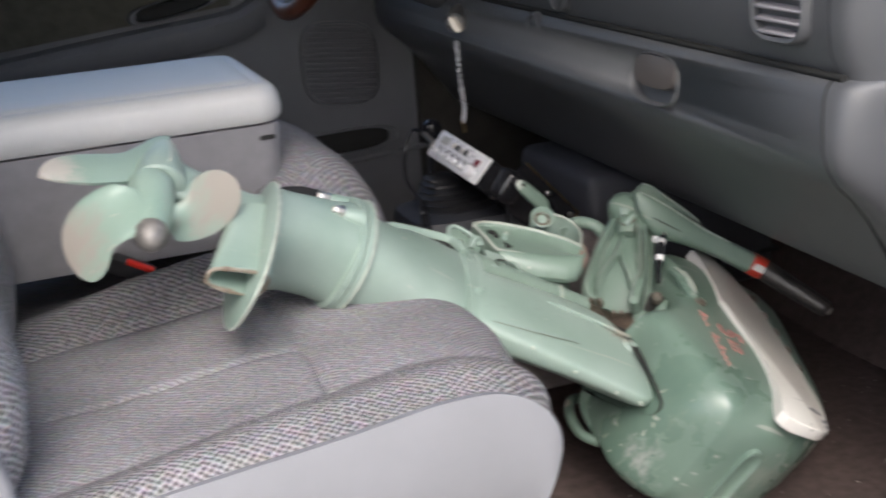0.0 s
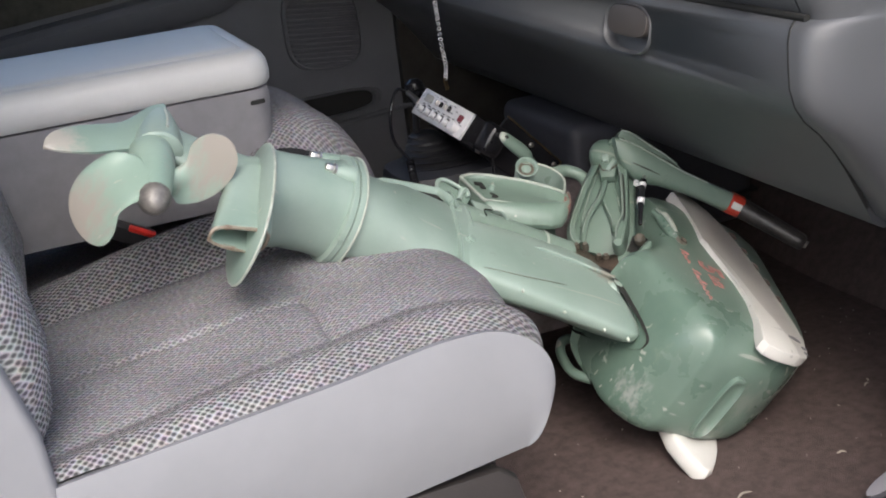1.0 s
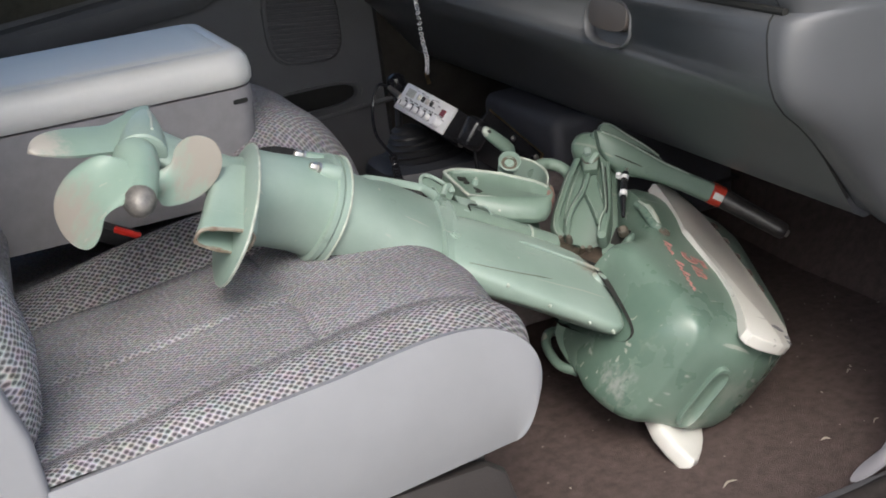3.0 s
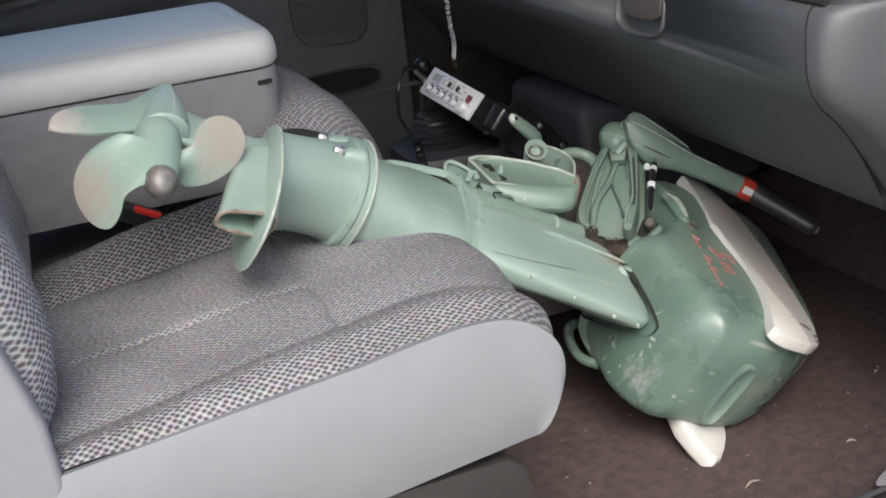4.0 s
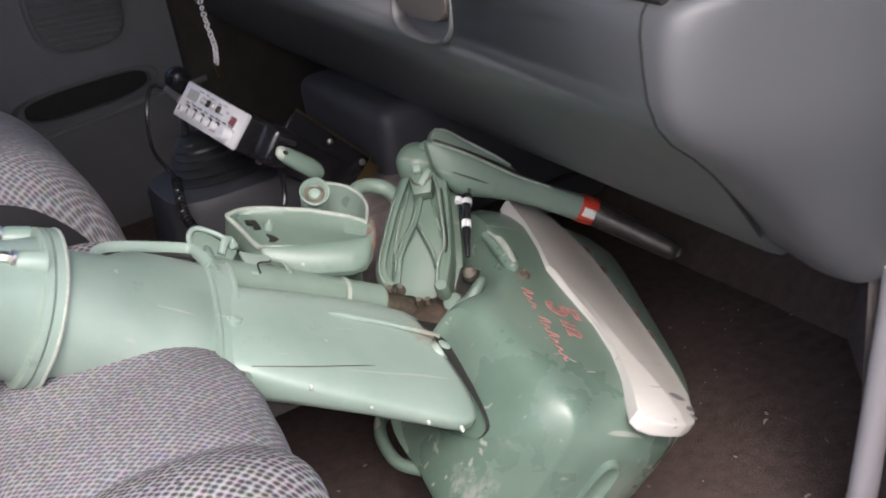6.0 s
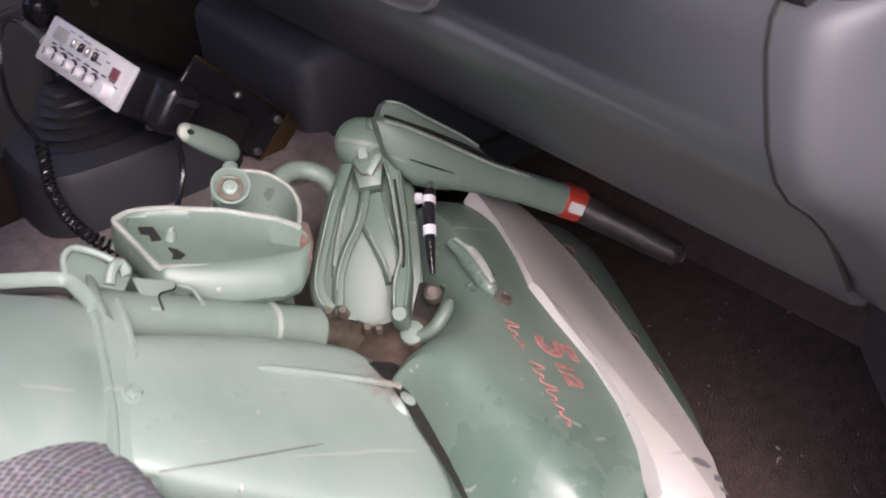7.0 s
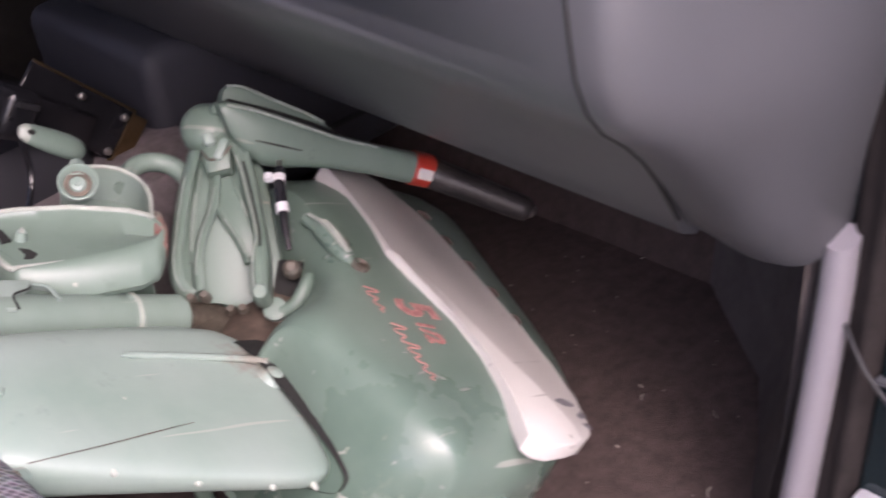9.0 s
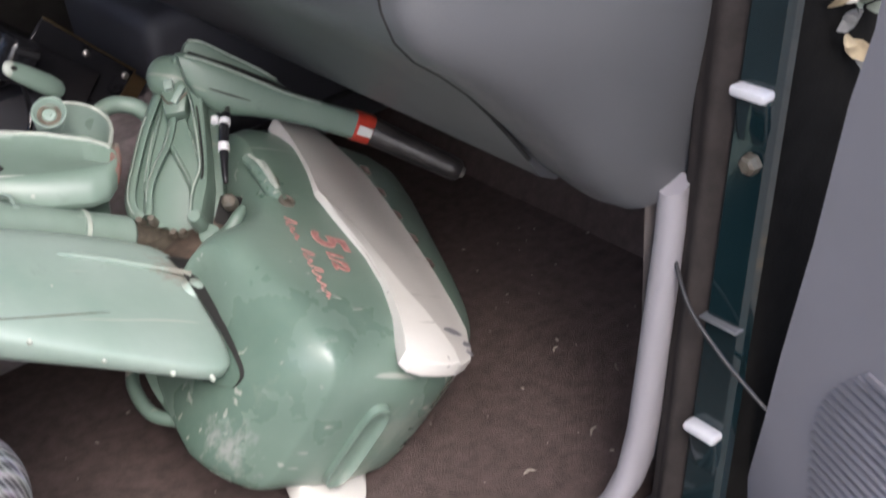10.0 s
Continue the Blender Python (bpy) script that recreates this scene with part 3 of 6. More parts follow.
def radio_thing():
    right, left = Vector((0.533, 1.211, 0.356)), Vector((0.511, 1.350, 0.378))
    x_ax = right - left
    wide = x_ax.length
    x_ax.normalize()
    y_ax = Vector((0.0315, 0.000, 0.0345))
    y_ax = y_ax - y_ax.dot(x_ax) * x_ax
    tall = y_ax.length
    y_ax.normalize()
    z_ax = x_ax.cross(y_ax)
    mid = right - x_ax * wide / 2 - y_ax * tall / 2
    m = Matrix.Translation(mid) @ Matrix((x_ax, y_ax, z_ax)).transposed().to_4x4()
    r = thing("two_way_radio", "black two-way radio with a silver control face on the tunnel", "radio", m)
    part("case", box((wide * 0.98, tall * 1.02, 0.16), (0, 0, -0.083), 0.003, 2), BLACK_GLOSS, r)
    face = part("faceplate", box((wide, tall, 0.006), (0, 0, 0), 0.002, 2), SILVER, r, "silver control faceplate")
    part("display", box((0.012, 0.011, 0.002), (wide / 2 - 0.022, 0.006, 0.0035), 0.0005, 1), material("dark_red_display", (0.16, 0.035, 0.04), 0.2), face, "small dark red channel display")
    for i in range(5):
        x = -wide / 2 + 0.022 + i * 0.0180
        kn = part("control_knob", loft([[(x + px, -tall / 2 + 0.012 + py, z) for px, py in oval(0, 0, q, q, 14)] for z, q in ((0.002, 0.0062), (0.011, 0.0056), (0.0125, 0.0045))]), SILVER, face)
        part("knob_skirt", loft([[(x + px + 0.0015, -tall / 2 + 0.0135 + py, z) for px, py in oval(0, 0, q, q, 16)] for z, q in ((0.0025, 0.0071), (0.0042, 0.0068))]), BLACK, kn)
        part("pointer", box((0.0014, 0.007, 0.0008), (x, -tall / 2 + 0.0125, 0.0128)), BLACK, kn)
    part("tuning_knob", loft([[(wide / 2 - 0.022 + px, -tall / 2 + 0.0125 + py, z) for px, py in oval(0, 0, q, q, 20)] for z, q in ((0.002, 0.0095), (0.013, 0.009), (0.015, 0.0075))]), SILVER, face)
    part("meter", box((0.022, 0.013, 0.0016), (-wide / 2 + 0.024, 0.010, 0.0035), 0.0005, 1), material("meter_face", (0.35, 0.35, 0.33), 0.3), face)
    for i in range(4):
        part("switch", box((0.004, 0.009, 0.007), (-wide / 2 + 0.050 + i * 0.012, 0.010, 0.005), 0.001, 1), BLACK_GLOSS if i % 2 else METAL, face)
    # writing too small to read: plain bars
    for i in range(8):
        part("marking", box((0.007 + 0.002 * (i % 3), 0.0016, 0.0008), (-wide / 2 + 0.02 + i * 0.0145, -0.001, 0.0033)), BLACK, face)
    for i, (mx, my, mw) in enumerate(((0.038, 0.0185, 0.009), (0.052, 0.0185, 0.006), (0.064, 0.0175, 0.011), (0.082, 0.0165, 0.007), (0.093, 0.018, 0.009), (0.104, 0.012, 0.005), (0.030, 0.0015, 0.006), (0.092, 0.0065, 0.009), (0.100, -0.005, 0.004), (0.128, -0.004, 0.008))):
        part("marking", box((mw, 0.0018 if i % 2 else 0.0012, 0.0008), (-wide / 2 + mx, my, 0.0033)), GREY_PRINT, face)
    jack = part("cord_plug", tube([(-wide / 2 + 0.002, -tall / 2 + 0.02, 0.003), (-wide / 2 - 0.022, -tall / 2 + 0.024, 0.014)], [0.0055, 0.004], 10), METAL, r, "metal cord plug")
    return r, m @ Vector((-wide / 2 - 0.022, -tall / 2 + 0.024, 0.014))


radio, plug_end = radio_thing()
bracket = thing("radio_bracket", "black steel bracket with worn brass edges holding the radio", "bracket")
BW = Matrix.Translation((0.630, 1.262, 0.262)) @ Euler((0, radians(47.6), 0)).to_matrix().to_4x4()
part("plate", box((0.13, 0.005, 0.058), (0, 0, 0), 0.002, 1), BLACK_GLOSS, bracket, m=BW)
part("worn_edge", tube([(-0.065, -0.003, 0.029), (0.065, -0.003, 0.029), (0.066, -0.003, -0.027), (0.060, -0.004, -0.030)], 0.0014, 6), BRASS, bracket, m=BW)
part("foot", box((0.024, 0.004, 0.060), (0.077, 0.004, -0.004), 0.002, 1), BRASS, bracket, m=BW)
part("support", box((0.04, 0.07, 0.11), (0.64, 1.33, 0.205), 0.004, 1), BLACK, bracket)
for x, z in ((0.0, 0.018), (0.056, 0.018), (0.056, -0.022)):
    part("screw", loft([[(x + px, -0.0035 - d, z + pz) for px, pz in oval(0, 0, r, r, 12)] for d, r in ((0, 0.0045), (0.003, 0.004), (0.004, 0.002))]), METAL, bracket, m=BW)
mic_clip = thing("microphone_clip", "black glossy microphone hung on the radio side", "microphone")
part("shell", box((0.040, 0.034, 0.050), (0, 0, 0), 0.011, 4), BLACK_GLOSS, mic_clip, m=pose(0.548, 1.196, 0.316, 15, 35, 20))
part("button", box((0.028, 0.008, 0.006), (0, -0.016, 0.012), 0.002, 2), BLACK, mic_clip, m=pose(0.548, 1.196, 0.316, 15, 35, 20))
part("chrome_screw", tube([(0.538, 1.206, 0.304), (0.526, 1.201, 0.3025), (0.523, 1.199, 0.302)], [0.0045, 0.0055, 0.003], 10), METAL, mic_clip)

cord = thing("coiled_cord", "black coiled microphone cord trailing from the radio", "cord")
lead = smooth_path([tuple(plug_end), (plug_end.x - 0.015, plug_end.y + 0.01, plug_end.z + 0.004), (0.452, 1.378, 0.345), (0.440, 1.345, 0.308), (0.446, 1.294, 0.282)], 8)
part("lead", tube(lead, 0.0026, 8), BLACK_GLOSS, cord)
axis = smooth_path([(0.446, 1.294, 0.282), (0.427, 1.217, 0.258), (0.433, 1.140, 0.244), (0.485, 1.10, 0.212)], 80)
helix = []
for i, p in enumerate(axis):
    d = (axis[min(i + 1, len(axis) - 1)] - axis[max(i - 1, 0)]).normalized()
    a = d.cross(Vector((0, 0, 1))).normalized()
    b = d.cross(a)
    t = i * 2 * math.pi / 8.0
    helix.append(p + 0.0052 * (math.cos(t) * a + math.sin(t) * b))
part("coil", tube(helix, 0.0018, 6), BLACK_GLOSS, cord)
part("tail", tube(smooth_path([(0.548, 1.198, 0.295), (0.545, 1.195, 0.250), (0.52, 1.17, 0.22), (0.513, 1.13, 0.20), (0.51, 1.10, 0.215), (0.485, 1.10, 0.212)], 6), 0.003, 8), BLACK_GLOSS, cord)

# ---------------------------------------------------------------- the doorway
def seal_centre(z):
    """The seal's edges: beside the dash and beside the jamb."""
    back = 0.67 * (0.05 - 0.19 * min(z, 0.6))
    inner = 0.4795 + 0.036 * max(0.0, (0.42 - z) / 0.38) ** 1.3
    return inner - back, 0.455


seal_rings = []
for z in (0.0, 0.05, 0.1, 0.16, 0.22, 0.28, 0.34, 0.42, 0.5, 0.6, 0.8, 1.1):
    y1, y0 = seal_centre(z)
    xc = 0.760 + 0.19 * z
    seal_rings.append([(xc - 0.016 * math.sin(math.pi * k) ** 0.6 * (1 + 0.25 * math.sin(7 * k)), y0 + (y1 - y0) * k, z) for k in [i / 16 for i in range(17)]] + [(xc + 0.05, y1, z), (xc + 0.05, y0, z)])
structure("door_seal", loft(seal_rings), SEAL, "brown-black rubber seal round the door opening", "door seal", True)
structure("sill_seal", tube(smooth_path([(0.775, 0.478, 0.012), (0.70, 0.468, 0.016), (0.5, 0.466, 0.012), (-0.6, 0.466, 0.012)]), 0.0125, 12), SEAL, "brown-black rubber seal along the door sill", "door seal", True)
structure("pillar", box((0.10, 0.05, 1.2), (0.925, 0.490, 0.55), 0.008), SEAL, "dark front pillar beside the dashboard", "door pillar")
jamb = structure("door_jamb", loft([[(0.752 + 0.19 * z + dx, 0.455 + dy, z) for dx, dy in ((0, -0.032), (0.004, -0.036), (0.012, -0.036), (0.012, 0.0), (0.002, 0.0), (0, -0.003))] for z in (-0.2, 0.2, 0.202, 0.6, 1.1)]), BODY_PAINT, "glossy dark green painted door jamb", "door jamb")
for z in (0.389, 0.120):
    x, y = 0.752 + 0.19 * z, 0.456
    hinge = part("hinge", box((0.016, 0.030, 0.05), (x + 0.001, y - 0.019, z - 0.028), 0.004, 2), BODY_PAINT, jamb, "dark green hinge with a sky reflection added on top")
    # silver strip stands in for the sky reflected on the hinge's top
    part("lit_rubbed_edge", box((0.014, 0.031, 0.008), (x - 0.006, y - 0.019, z + 0.001), 0.003, 2), SILVER, hinge, "bright strip for the sky reflected on the hinge top")
part("bolt_head", loft([[(0.816 - d, 0.431 + px, 0.340 + pz) for px, pz in oval(0, 0, r, r, 6)] for d, r in ((0, 0.008), (0.008, 0.0075), (0.010, 0.005))]), RUSTY, jamb, "rusty bolt head")
part("jamb_step", box((0.010, 0.036, 0.003), (0.791, 0.438, 0.212), 0.001, 1), PANEL, jamb)
wire = tagged(part("door_wire", tube(smooth_path([(0.790, 0.482, 0.248), (0.776, 0.455, 0.225), (0.774, 0.42, 0.196), (0.780, 0.385, 0.165)], 6), 0.0018, 8), BLACK), "thin black wire crossing the door gap", "wire")
structure("sill", loft([[(x, y, z) for y, z in ((0.505, 0.002), (0.495, 0.014), (0.485, 0.020), (0.472, 0.020), (0.468, 0.0), (0.40, -0.03), (0.39, -0.16), (0.56, -0.16))] for x in (-0.85, 0.3, 0.68, 0.76, 0.80)]), material("scuffed_sill_plastic", (0.11, 0.107, 0.112), 0.5, vary=0.12, scale=14, bump=0.2, fine=900), "grey plastic sill plate along the door opening", "door sill", True)
# kick panel: curved wall from the sill round to the toe board
kick = []
for x, y, lean in ((0.79, 0.545, 0.0), (0.83, 0.578, 0.01), (0.885, 0.608, 0.02), (0.955, 0.655, 0.03), (1.02, 0.74, 0.035), (1.085, 0.82, 0.035), (1.13, 0.90, 0.03)):
    kick.append([(x, y, 0.0), (x + lean * 0.4, y - 0.02 - lean, 0.12), (x + lean, y - 0.03 - 2 * lean, 0.25), (x + lean, y - 0.04 - 2.5 * lean, 0.40), (x + lean + 0.1, 0.505, 0.40), (x + 0.12, 0.505, -0.01)])
structure("kick_panel", loft(kick), material("kick_panel_carpet", (0.135, 0.118, 0.114), 0.85, vary=0.2, scale=30, bump=0.5, fine=800, spec=0.15), "dark grey kick panel curving beside the footwell", "trim panel", True)
strip = []
for x, y, z, w in ((0.803, 0.494, 0.306, 0.012), (0.797, 0.493, 0.27, 0.013), (0.785, 0.492, 0.22, 0.0135), (0.772, 0.492, 0.16, 0.014), (0.762, 0.494, 0.10, 0.016), (0.754, 0.498, 0.06, 0.020), (0.738, 0.500, 0.036, 0.028), (0.71, 0.502, 0.024, 0.036)):
    strip.append([(x + w * math.cos(t), y + 0.012 * math.sin(t), z + w * 0.35 * math.cos(t)) for t in [2 * math.pi * k / 16 for k in range(16)]])
structure("pillar_trim", loft(strip), material("light_grey_trim", (0.25, 0.238, 0.255), 0.45, vary=0.05, scale=8, bump=0.1, fine=1500), "light grey plastic trim strip up the door pillar", "trim", True)

# open passenger door: inner panel with cloth and ribbed speaker
DW = Matrix.Translation((0.768, 0.325, 0.0)) @ Matrix.Rotation(math.atan2(-0.94, -0.34), 4, "Z")
odoor = thing("passenger_door", "open passenger door with a light grey inner panel", "car door", DW)
DOOR_EDGE = [(-0.135, -0.15), (-0.110, 0.03), (-0.078, 0.14), (-0.060, 0.21), (-0.026, 0.325), (0.002, 0.436), (0.020, 0.485), (0.045, 0.60), (0.06, 0.74)]
up = pose(0, 0, 0, 90, 0, 0)
part("panel", slab(DOOR_EDGE + [(1.05, 0.74), (1.05, -0.15)], -0.05, 0.0, 0.010, seg=3), TRIM_GREY, odoor, m=up)
part("outer_skin", slab([(x + 0.02, z) for x, z in DOOR_EDGE] + [(1.1, 0.76), (1.1, -0.22)], -0.12, -0.053, 0.008), BODY_PAINT, odoor, m=up)
part("armrest", box((0.5, 0.06, 0.06), (0.55, -0.01, 0.42), 0.02, 3), TRIM_GREY, odoor)
for i in range(26):
    z = 0.045 + 0.0088 * i
    start = -0.018 + 0.06 * max(0.0, (z - 0.17) / 0.10) ** 2
    part("grille_rib", box((0.15, 0.006, 0.0042), (start + 0.078, -0.001, z), 0.0015, 1), TRIM_GREY, odoor)
# near-black colour carries the shade of the gap behind the hinges
SHADE_BLACK = material("shade_black_post", (0.008, 0.0075, 0.007), 0.9, vary=0.4, scale=30, spec=0.1)
structure("front_fender", box((0.9, 0.05, 0.75), (1.45, 0.37, 0.02), 0.02, 3), BODY_PAINT, "dark green front wing beyond the hinges", "car wing", True)
structure("hinge_post", loft([[(0.752 + 0.19 * z + dx, 0.455 + dy, z) for dx, dy in ((0.0135, -0.034), (0.17, -0.045), (0.17, -0.001), (0.0135, -0.001))] for z in (-0.2, 0.2, 0.6, 1.1)]), SHADE_BLACK, "near-black post added for the shade behind the hinges", "door post")
random.seed(21)
GAP_LEAVES = (material("tan_leaf_scrap", (0.42, 0.33, 0.20), 0.8, vary=0.4, scale=40), material("grey_green_leaf_scrap", (0.13, 0.15, 0.12), 0.8, vary=0.4, scale=40), material("pale_leaf_scrap", (0.55, 0.52, 0.46), 0.8, vary=0.3, scale=40))
for k in range(17):
    z = 0.392 + 0.10 * random.random() ** 1.3
    x = 0.752 + 0.19 * z + random.uniform(0.035, 0.085)
    l = random.uniform(0.007, 0.016)
    bm = bmesh.new()
    rim = [bm.verts.new((l * px, 0.55 * l * py * (1 - 0.35 * px), 0.25 * l * (px * px - 0.3 * py))) for px, py in oval(0, 0, 1, 1, 10, 1.7)]
    heart = bm.verts.new((0, 0, -0.12 * l))
    for q in range(10):
        bm.faces.new((rim[q], rim[(q + 1) % 10], heart))
    tagged(part("dry_leaf", bm, GAP_LEAVES[k % 3], m=pose(x, 0.4175 - 0.06 * (x - 0.765) - random.uniform(0.0, 0.006), z, 90 + random.uniform(-35, 35), random.uniform(-40, 40), random.uniform(0, 360))), "dry leaf scrap caught in the door gap", "dry leaf", "leaves in the door gap")
# cab's far side above the door, and the windscreen's frame
structure("windscreen_frame", loft([[(1.15, y, 0.79), (1.19, y, 0.79), (0.80, y, 1.15), (0.76, y, 1.15)] for y in (0.42, 0.48)]), SEAL, "dark windscreen pillar", "pillar")
structure("windscreen_frame_far", loft([[(1.15, y, 0.79), (1.19, y, 0.79), (0.80, y, 1.15), (0.76, y, 1.15)] for y in (1.93, 1.99)]), SEAL, "dark windscreen pillar", "pillar")
structure("rear_pillar", box((0.12, 0.05, 1.2), (-0.82, 0.45, 0.52)), BODY_PAINT, "dark green rear door pillar", "pillar")
structure("rear_pillar_far", box((0.12, 0.05, 1.2), (-0.82, 1.96, 0.52)), BODY_PAINT, "dark green rear door pillar", "pillar")

# ---------------------------------------------------------------- seats
def sheet(nx, ny, f):
    """A surface over a grid; f takes 0..1 twice and gives a place."""
    bm = bmesh.new()
    vs = [[bm.verts.new(f(i / nx, j / ny)) for j in range(ny + 1)] for i in range(nx + 1)]
    for i in range(nx):
        for j in range(ny):
            bm.faces.new((vs[i][j], vs[i + 1][j], vs[i + 1][j + 1], vs[i][j + 1]))
    return bm


# profile of the cushion along x: back, top, round nose, underside of the nose
NOSE = [(-0.24, 0.296), (-0.165, 0.306), (-0.05, 0.316), (0.06, 0.326), (0.15, 0.333), (0.20, 0.334), (0.235, 0.330), (0.262, 0.317), (0.28, 0.298), (0.287, 0.275), (0.283, 0.25), (0.268, 0.228), (0.24, 0.212), (0.15, 0.20)]


def along(prof, t):
    q = t * (len(prof) - 1)
    i = min(int(q), len(prof) - 2)
    w = q - i
    p0, p1, p2, p3 = (Vector(prof[max(0, min(len(prof) - 1, i + d))]) for d in (-1, 0, 1, 2))
    return 0.5 * (2 * p1 + (p2 - p0) * w + (2 * p0 - 5 * p1 + 4 * p2 - p3) * w * w + (3 * p1 - p0 - 3 * p2 + p3) * w ** 3)


def outer_seam(x):
    """The outer bolster widens from the backrest to the nose."""
    return 0.557 + 0.058 * max(0.0, min(1.0, (x + 0.17) / 0.36)) ** 0.8


def pad_height(y, x):
    """Relief across the cushion: crest of each bolster, stitched creases, soft middle."""
    q = abs(y - 0.765) / 0.265
    if y < 0.765:
        s = outer_seam(x)
        h = 0.013 * math.exp(-((y - s + 0.040) / 0.034) ** 2) - 0.0035 * math.exp(-((y - s - 0.004) / 0.009) ** 2)
    else:
        crest = 0.012 + 0.036 * max(0.0, min(1.0, (x + 0.14) / 0.24))
        h = crest * math.exp(-((q - 0.80) / 0.16) ** 2) - 0.006 * math.exp(-((q - 0.52) / 0.04) ** 2)
    h -= 0.03 * max(0.0, q - 0.9) ** 1.5 * 8
    h -= 0.0035 * math.exp(-((y - 0.724) / 0.004) ** 2) * (1 if x < 0.112 else 0)
    h -= 0.0065 * math.exp(-((x - 0.114) / 0.0065) ** 2) * (1 if outer_seam(x) < y < 0.903 else 0)
    h += 0.004 * noise.noise(Vector((x * 9, y * 9, 3))) + 0.0015 * noise.noise(Vector((x * 26, y * 26, 8)))
    return h


def cushion_strip(y0, y1, n):
    def f(s, t):
        p = along(NOSE, s)
        lo, hi = (outer_seam(p.x) if v is None else v for v in (y0, y1))
        y = lo + (hi - lo) * t
        # the front edge bows forward between its corners
        bow = 0.044 * (1 - min(1.0, abs(y - 0.765) / 0.257) ** 1.8)
        p = Vector((p.x + bow * max(0.0, min(1.0, (p.x + 0.02) / 0.30)) ** 2, p.y))
        h = pad_height(y, p.x)
        d = Vector((p.x + 0.02, p.y - 0.12))
        d.normalize()
        return (p.x + h * d.x, y, p.y + h * max(0.2, d.y))
    return sheet(190, n, f)


seat = thing("passenger_seat", "grey woven cloth bucket seat with smooth vinyl sides", "seat")
part("centre_panel", cushion_strip(None, 0.903, 64), CLOTH_FINE, seat)
part("outer_bolster", cushion_strip(0.508, None, 22), CLOTH_SEAT, seat)
part("inner_bolster", cushion_strip(0.903, 1.03, 22), CLOTH_SEAT, seat)


def side_panel(s, t):
    p = along(NOSE, s * 0.82)
    push = max(0.0, min(1.0, (p.x - 0.08) / 0.15))
    p = p + 0.008 * push * push * (3 - 2 * push) * (p - Vector((0.12, 0.22))).normalized()
    if t < 0.12:
        # rolled over the top edge on to the cloth
        return (p.x, 0.5076 + 0.010 * (0.12 - t) / 0.12, p.y + 0.003 - 0.004 * (1 - t / 0.12) ** 2)
    t = (t - 0.12) / 0.88
    low = Vector((min(p.x, 0.262), 0.190 + 0.02 * max(0.0, (min(p.x, 0.258) - 0.1) / 0.18)))
    q = p.lerp(low, t)
    bulge = 0.011 * math.sin(math.pi * min(1.0, 0.12 + t * 0.9)) ** 0.7
    return (q.x, 0.5076 - bulge, q.y + 0.004 * (1 - t))


part("side_panel", sheet(64, 25, side_panel), VINYL, seat, "smooth light grey vinyl side")
part("far_side", sheet(40, 6, lambda s, t: (along(NOSE, s).x, 1.028 + 0.006 * t, along(NOSE, s).y - 0.01 + (0.2 - along(NOSE, s).y) * t)), BLACK, seat)
base = part("seat_base", loft([[(0.02 + px, 0.765 + py, z) for px, py in rounded(w, d, 0.03, 4)] for z, w, d in ((0.0, 0.48, 0.40), (0.03, 0.46, 0.42), (0.17, 0.46, 0.44), (0.2, 0.44, 0.44))]), BLACK, seat)
part("side_cover", slab([(-0.20, 0.03), (0.235, 0.03), (0.256, 0.06), (0.262, 0.13), (0.252, 0.17), (0.232, 0.186), (0.12, 0.186), (-0.2, 0.19)], 0, 0.02, 0.006), material("brown_black_plastic", (0.035, 0.031, 0.03), 0.45, vary=0.1, scale=20), seat, m=pose(0, 0.535, 0, 90, 0, 0))
part("slide_rail", box((0.02, 0.03, 0.03), (0.252, 0.56, 0.05), 0.004), METAL, seat)


def back_rest(name, y0, y1, mat, owner):
    rings = []
    for z, xf, grow in ((0.27, -0.175, 0.0), (0.30, -0.158, 0.6), (0.34, -0.145, 0.9), (0.40, -0.140, 1.0), (0.47, -0.152, 1.0), (0.55, -0.172, 1.0), (0.66, -0.20, 1.0), (0.80, -0.238, 0.98), (0.92, -0.275, 0.9), (0.98, -0.31, 0.7), (1.0, -0.36, 0.3)):
        ring = []
        for k in range(40):
            t = 2 * math.pi * k / 40
            c, s = math.cos(t), math.sin(t)
            px = math.copysign(abs(c) ** (2 / 3.0), c)
            py = math.copysign(abs(s) ** (2 / 5.0), s)
            x = xf - 0.085 + 0.085 * px * (0.6 + 0.4 * grow)
            if px > 0:
                x -= 0.022 * math.exp(-(py / 0.55) ** 2)
            ring.append((x, (y0 + y1) / 2 + (y1 - y0) / 2 * py * (0.92 + 0.08 * grow), z))
        rings.append(ring)
    return part(name, loft(rings), mat, owner)


back_rest("backrest", 0.522, 1.03, CLOTH_BACK, seat)
part("back_side", slab([(-0.19, 0.24), (-0.168, 0.30), (-0.172, 0.36), (-0.19, 0.43), (-0.225, 0.49), (-0.26, 0.60), (-0.30, 0.80), (-0.40, 0.80), (-0.36, 0.5), (-0.33, 0.24)], 0, 0.03, 0.008, seg=3), VINYL, seat, "smooth light grey vinyl back side", m=pose(0, 0.529, 0, 90, 0, 0))
part("recliner_cover", loft([[(-0.195 + px, 0.515 - d, 0.27 + pz) for px, pz in oval(0, 0, r, r * 1.3, 20)] for d, r in ((0, 0.03), (0.008, 0.028), (0.011, 0.02))]), BLACK, seat)

